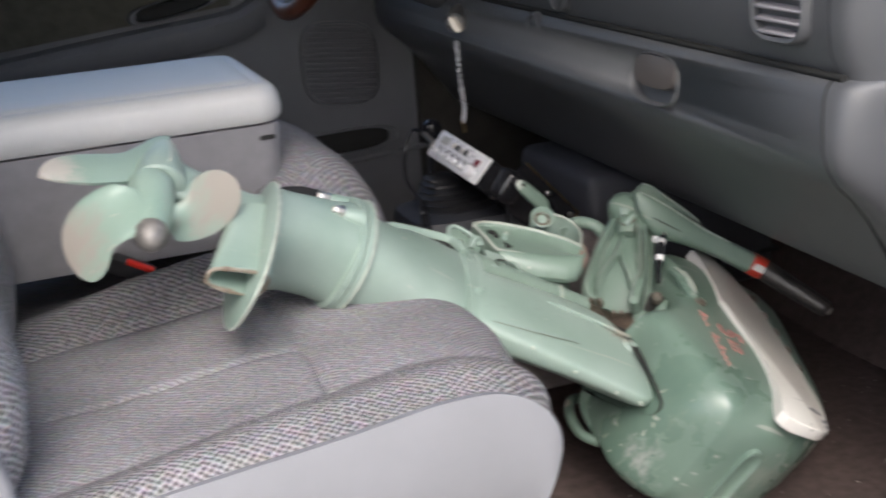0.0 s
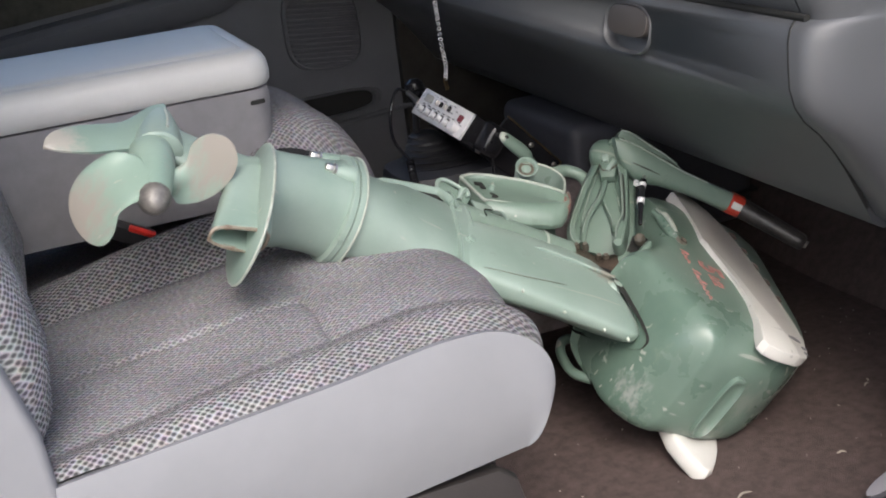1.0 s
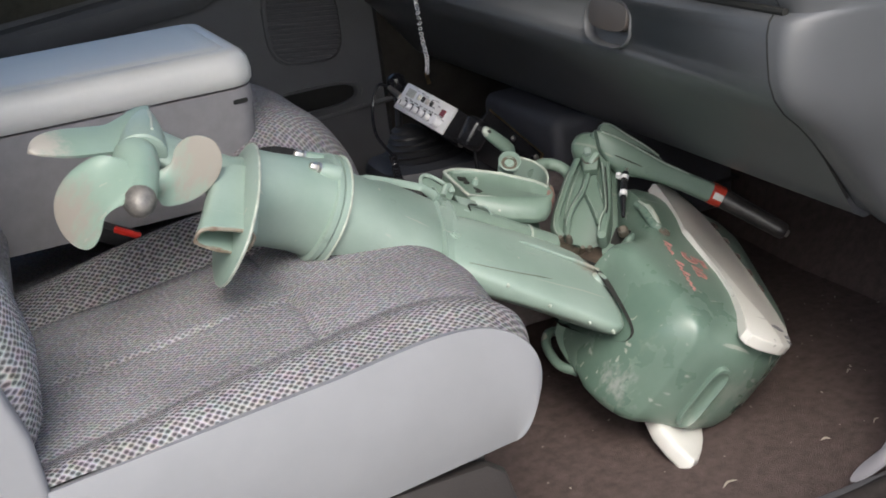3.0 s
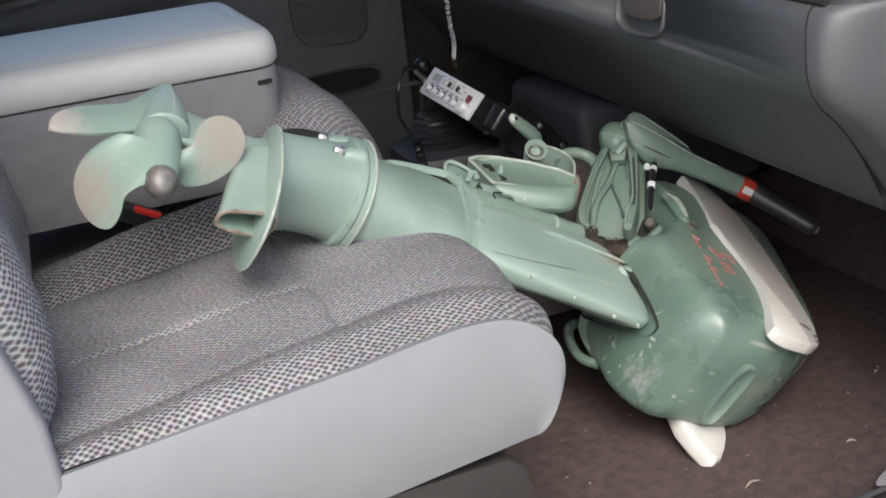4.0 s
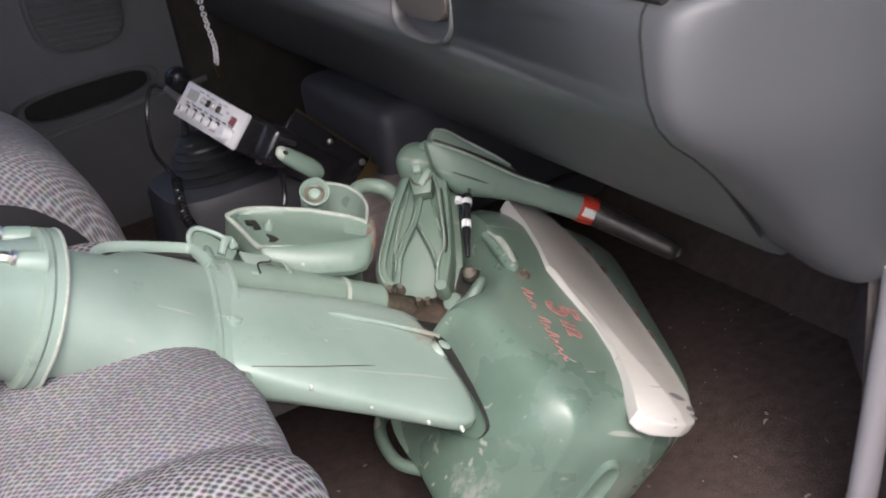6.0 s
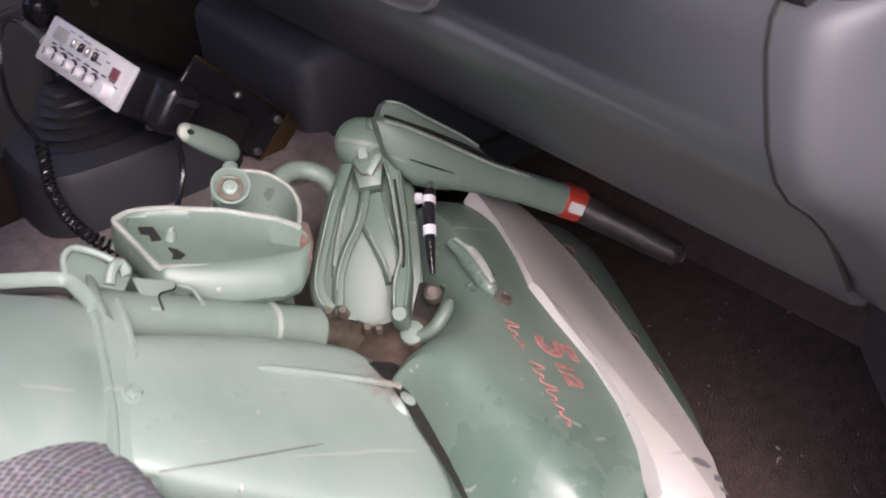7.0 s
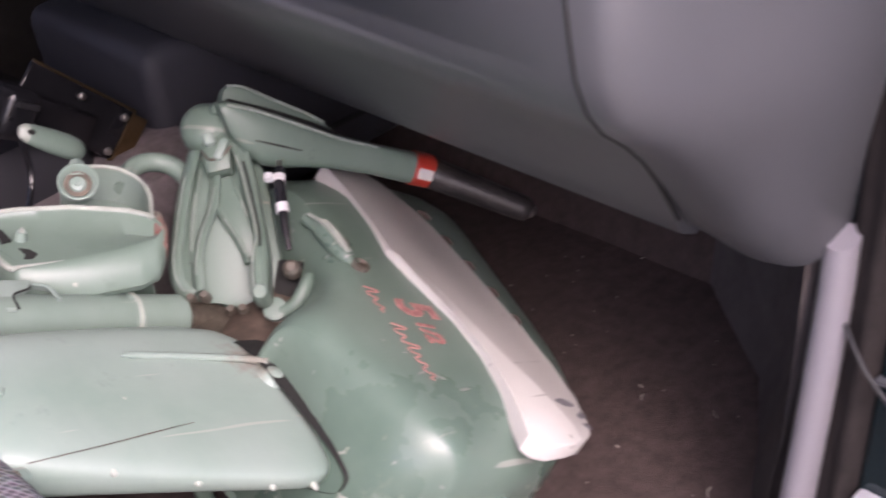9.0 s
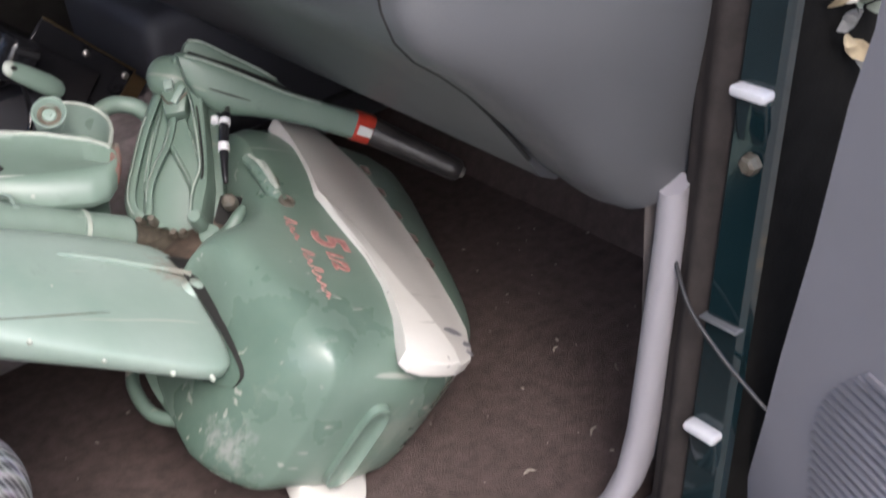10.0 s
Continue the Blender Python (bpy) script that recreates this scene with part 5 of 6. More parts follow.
# solid dark bar gives the gap under the loop its shade
part("loop_shade", tube([(p.x, p.y + 0.0065, p.z - 0.004) for p in loop_path[6:32]], 0.0022, 6, flat=1.6), DARK, swivel, "dark bar for the shade under the loop")
part("loop_bracket", tube(smooth_path([(-0.012, -0.050, 0.012), (-0.014, -0.075, 0.012), (-0.008, -0.094, 0.006)], 5), 0.0034, 8, flat=2.2), GREEN_LEG, swivel)
part("clip_plate", slab([(0.026, -0.103), (0.060, -0.104), (0.058, -0.094), (0.040, -0.086), (0.038, -0.070), (0.030, -0.070)], 0.0035, 0.0065, 0.001), GREEN_LEG, swivel, m=pose(0, 0, 0, 0, 0, 0))
part("clip_fold", tube(smooth_path([(0.060, -0.102, 0.004), (0.055, -0.093, 0.007), (0.040, -0.085, 0.008), (0.037, -0.068, 0.0095)], 4), 0.0009, 6), DARK, swivel)
part("clip", tube(smooth_path([(0.066, -0.104, 0.000), (0.072, -0.094, 0.006), (0.073, -0.078, 0.0085)], 4), 0.0020, 6, flat=2.0), GREEN_LEG, swivel)
lug_m = frame_of((0.004, -0.108, -0.004), (0.95, 0.25, 0.1), (0.2, -0.9, 0.3))
part("end_clip", slab([(-0.026, -0.010), (0.018, -0.010), (0.022, 0.004), (-0.014, 0.018), (-0.026, 0.013)], -0.008, 0.0, 0.002), GREEN_PART, swivel, m=lug_m)
part("end_clip_lip", tube(smooth_path([(-0.024, -0.010, -0.011), (-0.027, 0.006, -0.011), (-0.020, 0.016, -0.011), (0.0, 0.014, -0.011), (0.020, 0.006, -0.011)], 4), 0.0026, 8), GREEN_LEG, swivel, m=lug_m)
part("clip_bolt", tube(smooth_path([(0.006, -0.008, -0.010), (0.007, 0.004, -0.014), (0.013, 0.010, -0.012), (0.018, 0.002, -0.010)], 4), [0.004] * 13, 8), GREEN_LEG, swivel, m=lug_m)

# clamp bracket: a dished cheek with a rim, clamp screw with cup and lever
clamp = new("clamp_bracket")
clamp.parent = motor
clamp.matrix_basis = frame_of((0.059, -0.106, 0.002), (0.8988, 0.2369, 0.3689), (0.2143, -0.9714, 0.1019))
CLAMP_TOP = [(-0.040, 0.062), (-0.036, 0.0695), (-0.028, 0.0750), (-0.016, 0.0780), (0.002, 0.0792), (0.044, 0.0762), (0.086, 0.0658), (0.102, 0.0572), (0.1085, 0.047)]
CLAMP_LOW = [(-0.040, 0.060), (-0.034, 0.049), (-0.024, 0.031), (-0.012, 0.008), (-0.003, -0.003), (0.020, -0.0065), (0.050, -0.0075), (0.086, -0.004), (0.101, 0.004), (0.1085, 0.020)]
CLAMP_CREASE = [(-0.040, 0.0612), (-0.030, 0.049), (-0.018, 0.030), (-0.006, 0.0155), (0.004, 0.0133), (0.030, 0.0136), (0.070, 0.0185), (0.1, 0.026), (0.1085, 0.036)]


def height_at(prof, x):
    """The profile's height at x, straight between its points."""
    for (x0, y0), (x1, y1) in zip(prof, prof[1:]):
        if x <= x1:
            return y0 + (y1 - y0) * max(0.0, (x - x0) / (x1 - x0))
    return prof[-1][1]


def clamp_section(x):
    """Across the casting: thin rim, sloping inner wall, flat face, crease, belly rounding away."""
    t, c, b = height_at(CLAMP_TOP, x), height_at(CLAMP_CREASE, x), height_at(CLAMP_LOW, x)
    lean = 0.5 * max(0.0, min(1.0, (x + 0.030) / 0.13))
    m = t - 0.005 - 0.024 * 2 * lean * min(1.0, (t - c) / 0.05)
    m = max(m, c + 0.002)
    return [(x, t, 0.016), (x, t, -0.0015), (x, t - 0.0012, -0.0030), (x, t - 0.0030, -0.0028), (x, max(t - 0.0042, m + 0.001), -0.001), (x, m, 0.0030 * 2 * lean + 0.001), (x, 0.6 * m + 0.4 * c, -0.0008), (x, c + 0.0012, -0.0046), (x, c - 0.0008, -0.0052),
            (x, c + (b - c) * 0.3, -0.0035), (x, c + (b - c) * 0.65, 0.0015), (x, c + (b - c) * 0.9, 0.008), (x, b, 0.014), (x, b + 0.003, 0.022), (x, c, 0.026)]


part("cheek", loft([clamp_section(-0.040 + 0.1485 * k / 60) for k in range(61)]), GREEN_PART, clamp, "dished green cheek of the clamp")
rim_line = [(x, height_at(CLAMP_TOP, x) - 0.0016, -0.0022) for x in [-0.038 + 0.142 * k / 40 for k in range(41)]]
part("rim", tube(rim_line, 0.0021, 8), RIM_EDGE, clamp, "rubbed pale rim")
# pale end rim; its tapering tail draws the highlight along the crease
part("end_rim", tube(smooth_path([(-0.034, 0.068, -0.003), (-0.0385, 0.0615, -0.0035), (-0.030, 0.047, -0.004), (-0.018, 0.026, -0.005), (-0.0085, 0.010, -0.006), (-0.001, 0.0115, -0.0054), (0.03, 0.0135, -0.0048)], 5), [0.0024] * 22 + [0.0020, 0.0018, 0.0016, 0.0014, 0.0012, 0.0010, 0.0008, 0.0006, 0.0004], 8), RIM_EDGE, clamp)
part("groove", tube(smooth_path([(-0.0275, 0.066, -0.0014), (-0.029, 0.058, -0.0016), (-0.018, 0.040, -0.0022), (-0.004, 0.018, -0.003)], 5), 0.0014, 6), GREEN_SHADY, clamp)
for outline in ([(-0.021, 0.0550), (-0.010, 0.0548), (-0.0045, 0.0425), (-0.0115, 0.0405), (-0.0130, 0.0480), (-0.0190, 0.0490)], [(0.0, 0.0330), (0.0075, 0.0300), (0.0125, 0.0245), (0.0085, 0.0195), (0.0010, 0.0180), (0.0035, 0.0250)]):
    part("hole", slab(outline, -0.0040, -0.0015), DARK, clamp)
part("stud", tube([(0.0025, 0.0440, -0.001), (0.0035, 0.0460, -0.008)], [0.0048, 0.0040], 10), GREEN_LEG, clamp)
part("stud_pin", tube([(0.0035, 0.0460, -0.008), (0.0038, 0.0466, -0.011)], [0.0022, 0.0016], 8), RIM_EDGE, clamp)
part("far_cheek", slab(CLAMP_TOP[1:-1] + [(0.104, 0.0), (0.0, 0.0)], 0.055, 0.065, 0.003), GREEN_PART, clamp)
part("thumb_tab", tube(smooth_path([(0.006, 0.080, 0.012), (0.002, 0.087, 0.014), (-0.004, 0.090, 0.016)], 4), 0.0032, 8), RIM_EDGE, clamp)
wall = smooth_path([(0.040, 0.108, 0), (0.050, 0.118, 0), (0.067, 0.1235, 0), (0.088, 0.118, 0), (0.103, 0.102, 0), (0.108, 0.082, 0), (0.105, 0.057, 0)], 5)
bmw2 = bmesh.new()
inn = [Vector((0.070, 0.082, 0)) + (p - Vector((0.070, 0.082, 0))) * 0.93 for p in wall]
loft([[(p.x, p.y, -0.001), (p.x, p.y, 0.045), (q.x, q.y, 0.045), (q.x, q.y, -0.001)] for p, q in zip(wall, inn)], bm=bmw2)
part("cup_wall", bmw2, GREEN_LEG, clamp, "pale curved cup wall")
part("cup_edge", tube([(0.5 * (p.x + q.x), 0.5 * (p.y + q.y), -0.0012) for p, q in zip(wall, inn)], 0.0020, 6), RIM_EDGE, clamp)
part("cup_floor", slab([(p.x, p.y) for p in wall] + [(0.03, 0.070)], 0.034, 0.040), GREEN_PART, clamp)
part("red_mark", slab([(0.101, 0.020), (0.110, 0.024), (0.1135, 0.042), (0.1125, 0.062), (0.106, 0.066), (0.103, 0.044)], -0.001, 0.020, 0.004, seg=3), material("smeared_red_paint", (0.24, 0.065, 0.05), 0.6, second=(0.17, 0.19, 0.16), scale=45), clamp, "smear of red paint")
PAD = clamp.matrix_basis.inverted().to_3x3() @ Vector((-0.50, 0.45, 0.74))
pad_m = frame_of((0.0521, 0.0935, -0.008), PAD.orthogonal(), PAD.cross(PAD.orthogonal()))
screw = part("clamp_screw", loft([[(px, py, z) for px, py in oval(0, 0, r, r, 32)] for z, r in ((-0.016, 0.009), (-0.004, 0.0105), (0.003, 0.0150), (0.008, 0.0158), (0.0088, 0.0145), (0.007, 0.0128), (0.002, 0.0112), (0.0012, 0.0066), (0.0035, 0.0056), (0.004, 0.0028), (0.0056, 0.0022), (0.0058, 0.0005))]), GREEN_LEG, clamp, "clamp screw with a cupped pad")
screw.matrix_basis = pad_m
# shadow inside the cupped pad, drawn as a dark ring
part("pad_shadow", loft([[(px, py, z) for px, py in oval(0, 0, r, r, 24)] for z, r in ((0.0016, 0.0112), (0.0026, 0.0108), (0.0026, 0.0072), (0.0016, 0.0068))], cap=False), GREASE, screw)
part("shank", tube([(0.052, 0.095, -0.002), (0.054, 0.112, 0.004), (0.056, 0.126, 0.010), (0.058, 0.140, 0.010)], [0.0145, 0.0095, 0.0070, 0.0064], 14), GREEN_LEG, clamp)
LEVER = (Vector((0.0150, 0.134, -0.034)), Vector((0.0660, 0.158, 0.012)))
lever_m = frame_of(LEVER[0], LEVER[1] - LEVER[0], (0.0, 0.7, -0.7))
LL = (LEVER[1] - LEVER[0]).length
part("lever", loft([[(LL * k, r * py, 0.62 * r * pz) for py, pz in oval(0, 0, 1, 1, 16)] for k, r in ((0.06, 0.0074), (0.2, 0.0092), (0.45, 0.0104), (0.75, 0.0108), (0.92, 0.0090), (0.99, 0.0055), (1.01, 0.001))]), GREEN_PART, clamp, "green paddle lever", m=lever_m)
part("lever_tip", loft([[(LL * k, r * py, 0.62 * r * pz) for py, pz in oval(0, 0, 1, 1, 14)] for k, r in ((-0.03, 0.002), (-0.005, 0.0055), (0.06, 0.0076), (0.09, 0.0080))]), RIM_EDGE, clamp, "rubbed lever tip", m=lever_m)
part("lever_hole", loft([[(0.006 + px, py, -0.0066 + z) for px, py in oval(0, 0, 0.0032, 0.0022, 12)] for z in (0.0, 0.003)]), DARK, clamp, m=lever_m)
part("hook_pipe", tube(smooth_path([(0.092, 0.112, 0.018), (0.100, 0.132, 0.016), (0.116, 0.142, 0.016), (0.136, 0.138, 0.018), (0.148, 0.120, 0.022), (0.150, 0.095, 0.03)], 5), 0.0085, 12), GREEN_PART, clamp)

# ribbed arm that carries the tiller
arm_m = frame_of((0.222, -0.075, 0.012), (0.67674, 0.62331, 0.39180), (0.24867, -0.69442, 0.67523))
carrier = new("tiller_carrier")
carrier.parent = motor
carrier.matrix_basis = arm_m
fan = [(-0.047, 0.124), (-0.050, 0.085), (-0.0495, 0.058), (-0.0472, 0.022), (-0.040, 0.004), (-0.028, -0.006), (-0.016, -0.002), (-0.005, -0.004), (0.006, -0.008), (0.020, -0.006), (0.030, 0.010), (0.030, 0.040), (0.018, 0.075), (0.004, 0.115), (-0.006, 0.137), (-0.022, 0.150)]
# web and right flank use the shaded green
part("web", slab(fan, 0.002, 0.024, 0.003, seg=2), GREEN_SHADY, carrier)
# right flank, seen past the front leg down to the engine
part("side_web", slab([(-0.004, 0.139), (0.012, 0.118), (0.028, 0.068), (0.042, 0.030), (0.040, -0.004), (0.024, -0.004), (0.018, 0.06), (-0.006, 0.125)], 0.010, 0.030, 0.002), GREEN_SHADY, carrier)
part("upper_panel", slab([(-0.0246, 0.100), (-0.0142, 0.106), (0.0186, 0.050), (0.012, 0.030), (-0.0205, 0.072)], -0.004, 0.004, 0.002), CARRIER_PAINT, carrier)
for pts, z, r, rise in (
        (((-0.047, 0.122), (-0.0495, 0.085), (-0.0488, 0.056), (-0.0465, 0.022), (-0.039, 0.004), (-0.028, -0.004)), -0.004, 0.0034, 2.6),
        (((-0.0405, 0.108), (-0.0395, 0.075), (-0.0370, 0.045), (-0.0335, 0.026)), -0.002, 0.0017, 2.0),
        (((-0.0255, 0.102), (-0.0240, 0.085), (-0.0245, 0.070), (-0.0285, 0.048), (-0.0290, 0.026), (-0.0235, 0.002)), -0.005, 0.0030, 2.2),
        (((-0.0215, 0.076), (-0.008, 0.060), (0.004, 0.046), (0.0125, 0.030)), -0.005, 0.0019, 1.8),
        (((-0.0075, 0.094), (0.002, 0.078), (0.010, 0.063)), -0.004, 0.0012, 1.5)):
    line = smooth_path([(x, y, z) for x, y in pts], 6)
    part("rib", tube(line, r, 8, flat=rise), CARRIER_PAINT, carrier)
    part("crest_highlight", tube([(p.x, p.y, p.z - r * rise) for p in line][4:-3], 0.00065, 5), CREST, carrier)
# front leg: a beam from the pivot head to the foot, standing proud, with a slot and two raised edges
leg_left = smooth_path([(-0.026, 0.142, -0.012), (-0.018, 0.130, -0.016), (-0.0065, 0.109, -0.018), (0.006, 0.080, -0.020), (0.0165, 0.052, -0.024), (0.0175, 0.034, -0.030), (0.020, 0.016, -0.036), (0.025, 0.000, -0.040)], 5)
leg_right = smooth_path([(-0.012, 0.146, -0.012), (-0.003, 0.132, -0.016), (0.006, 0.110, -0.018), (0.0175, 0.078, -0.020), (0.026, 0.052, -0.024), (0.031, 0.034, -0.030), (0.034, 0.016, -0.036), (0.037, -0.001, -0.040)], 5)
beam = []
for p, q in zip(leg_left, leg_right):
    mid = (p + q) / 2
    beam.append([(p.x, p.y, 0.008), (p.x, p.y, p.z + 0.002), (p.x + 0.001, p.y, p.z), (p.x + 0.0028, p.y, p.z), (p.x + 0.0036, p.y, p.z + 0.003), (q.x - 0.0036, q.y, q.z + 0.003), (q.x - 0.0028, q.y, q.z), (q.x - 0.001, q.y, q.z), (q.x, q.y, q.z + 0.002), (q.x, q.y, 0.008)])
part("front_leg", loft(beam), CARRIER_PAINT, carrier)
part("crest_highlight", tube([(p.x + 0.0018, p.y, p.z - 0.0002) for p in leg_left[8:]], 0.0010, 6), CREST, carrier)
part("slot", tube([(p.x * 0.55 + q.x * 0.45, p.y * 0.55 + q.y * 0.45, p.z + 0.0026) for p, q in zip(leg_left[9:24], leg_right[9:24])], 0.0011, 6), DARK, carrier)
part("leg_foot", tube([(0.031, -0.001, -0.044), (0.031, -0.001, -0.040), (0.032, -0.002, -0.020)], [0.0055, 0.0072, 0.0075], 16), CARRIER_PAINT, carrier)
# collar block with a square pin under the pivot head
part("collar", slab([(-0.0410, 0.137), (-0.0395, 0.118), (-0.0300, 0.100), (-0.0120, 0.107), (-0.0160, 0.132), (-0.026, 0.142)], -0.017, 0.004, 0.003), CARRIER_PAINT, carrier)
part("collar_groove", tube(smooth_path([(-0.0385, 0.119, -0.0172), (-0.030, 0.112, -0.0176), (-0.0205, 0.117, -0.0176), (-0.0150, 0.126, -0.0172)], 5), 0.0011, 6), GREASE, carrier)
part("square_pin", box((0.009, 0.011, 0.010), (0, 0, 0), 0.002, 2), GREEN_LEG, carrier, m=pose(-0.0330, 0.1290, -0.019, 0, 0, 24))
part("pin", box((0.007, 0.020, 0.006), (0, 0, 0), 0.002, 2), GREEN_LEG, carrier, m=pose(-0.0220, 0.122, -0.0185, 0, 0, -14))
part("foot_cavity", box((0.075, 0.016, 0.016), (0.0, -0.012, 0.018), 0.004, 2), DARK, carrier)
part("pivot_boss", loft([[(-0.0400 + px, 0.1440 + py, z) for px, py in oval(0, 0, r, r, 28)] for z, r in ((0.03, 0.019), (0.02, 0.0215), (0.0, 0.0225), (-0.008, 0.0220), (-0.014, 0.0195), (-0.018, 0.015), (-0.0202, 0.009), (-0.0208, 0.003))]), CARRIER_PAINT, carrier)
part("head_block", loft([[(-0.0165 + r * px, 0.1520 + r * 0.9 * py, z) for px, py in oval(0, 0, 0.0175, 0.0165, 24, 3)] for z, r in ((0.014, 1.0), (-0.010, 1.0), (-0.016, 0.9), (-0.018, 0.7))]), CARRIER_PAINT, carrier)
part("head_screw", tube([(-0.004, 0.152, -0.017), (-0.004, 0.152, -0.021)], [0.0042, 0.0034], 10), CREST, carrier)
for x, y, z in ((-0.0290, -0.004, -0.006), (-0.0180, -0.001, -0.008), (0.004, -0.009, -0.002), (0.014, -0.008, -0.006)):
    bt = part("foot_bolt", tube([(x, y, z - 0.005), (x, y - 0.001, z), (x, y, 0.016)], [0.0030, 0.0048, 0.0050], 10), RUSTY, carrier)
for z, r in ((-0.016, 0.0098), (-0.008, 0.0104), (0.000, 0.0092)):
    part("washer", loft([[(0.0415 + r * px, -0.008 + r * py, z + d) for px, py in oval(0, 0, k, k, 18)] for d, k in ((-0.0025, 0.8), (-0.0018, 1.0), (0.0018, 1.0), (0.0025, 0.8))]), GREASE if r > 0.01 else CARRIER_PAINT, carrier)
part("linkage", tube(smooth_path([(0.044, -0.010, -0.012), (0.056, -0.004, -0.016), (0.0625, 0.010, -0.018), (0.0655, 0.024, -0.016)], 5), [0.0062] * 12 + [0.0058, 0.0052, 0.0046, 0.003], 10), CARRIER_PAINT, carrier, "curved hook end")
part("linkage_stud", tube([(0.050, 0.028, -0.002), (0.049, 0.029, -0.012), (0.049, 0.029, -0.015)], [0.0075, 0.0070, 0.004], 12), RUSTY, carrier)
part("stud_cavity", box((0.040, 0.046, 0.010), (0.054, 0.018, 0.012), 0.004, 2), DARK, carrier)

# tiller: channel arm, red band, black grip, steel tip
tiller = new("tiller")
tiller.parent = motor
T0, T1 = Vector((0.236, -0.175, 0.118)), Vector((0.392, -0.120, 0.130))
along_t = (T1 - T0).normalized()
TILLER_Y = (-0.0772, 0.4166, -0.9058)
tiller.matrix_basis = frame_of(T0, along_t, TILLER_Y)
LT = (T1 - T0).length
ARM = [(-0.022, -0.0135, 0.012, 0.010), (-0.016, -0.0165, 0.022, 0.013), (0.004, -0.0175, 0.0285, 0.0150), (0.030, -0.0165, 0.0265, 0.0160), (0.060, -0.0140, 0.0215, 0.0155), (0.090, -0.0118, 0.0178, 0.0148), (0.125, -0.0125, 0.0150, 0.0140), (LT, -0.0142, 0.0150, 0.0140)]
part("arm", loft([[(x + 0.75 * max(0.0, 1 - (x + 0.022) / 0.11) * (py + (lo + hi) / 2 - lo * 0.9), (lo + hi) / 2 + py, pz) for py, pz in oval(0, 0, (hi - lo) / 2, hz, 32, 3.2)] for x, lo, hi, hz in ARM]), CARRIER_PAINT, tiller)
part("crest_highlight", tube(smooth_path([(x, lo + 0.0022, hz * 0.80) for x, lo, hi, hz in ARM[1:7]], 5), 0.0013, 6), CREST, tiller)
part("back_wall", loft([[(x, (lo + hi) / 2 + py, -0.020 + pz) for py, pz in oval(0, 0, (hi - lo) / 2, 0.0065, 20, 3.2)] for x, lo, hi in ((-0.014, -0.025, -0.008), (-0.010, -0.0305, 0.0), (0.002, -0.0315, 0.004), (0.03, -0.0275, 0.006), (0.06, -0.0235, 0.006), (0.082, -0.0190, 0.006), (0.105, -0.0100, 0.006))]), CARRIER_PAINT, tiller, "raised back wall of the channel")
# highlight along the back wall's top edge, drawn as a pale bar
part("back_crest", tube(smooth_path([(-0.012, -0.0290, -0.0165), (0.002, -0.0315, -0.0165), (0.03, -0.0277, -0.0165), (0.06, -0.0238, -0.0165), (0.082, -0.0195, -0.0165)], 5), 0.0012, 6), CREST, tiller)
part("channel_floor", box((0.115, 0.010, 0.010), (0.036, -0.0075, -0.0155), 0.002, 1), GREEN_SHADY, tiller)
# dark bar draws the shade between the arm and its back wall
part("channel_shade", tube([(-0.010, -0.0170, -0.0120), (0.03, -0.0165, -0.0125), (0.07, -0.0150, -0.0120), (0.095, -0.0130, -0.0110)], [0.002, 0.003, 0.0026, 0.001], 8), DARK, tiller)
part("slit", tube([(0.014, 0.0085, 0.0152), (0.036, 0.0082, 0.0158), (0.0555, 0.0078, 0.0152)], [0.0006, 0.0010, 0.0006], 6), DARK, tiller)
part("red_band", loft([[(LT + x, py, pz) for py, pz in oval(0, 0, r, r, 24)] for x, r in ((0.0, 0.0150), (0.001, 0.0158), (0.020, 0.0156), (0.021, 0.0148))]), RED, tiller, "red painted band")
part("band_mark", box((0.015, 0.010, 0.002), (LT + 0.0105, 0.003, 0.0152), 0.0006, 1), WHITE_TRIM, tiller)
GRIPD = frame_of(T0, along_t, TILLER_Y).inverted() @ Vector((0.488, -0.047, 0.142))
part("grip", tube([Vector((LT + 0.018, 0, 0)).lerp(GRIPD, k) for k in (0, 0.03, 0.1, 0.5, 0.9, 0.97, 1.0)], [0.0130, 0.0146, 0.0146, 0.0132, 0.0122, 0.0112, 0.008], 20), GRIP_RUBBER, tiller, "worn black rubber grip")
part("tip", tube([Vector((LT, 0, 0)).lerp(GRIPD, 0.985), Vector((LT, 0, 0)).lerp(GRIPD, 1.03)], [0.0066, 0.0052], 10), METAL, tiller, "bright steel tip")

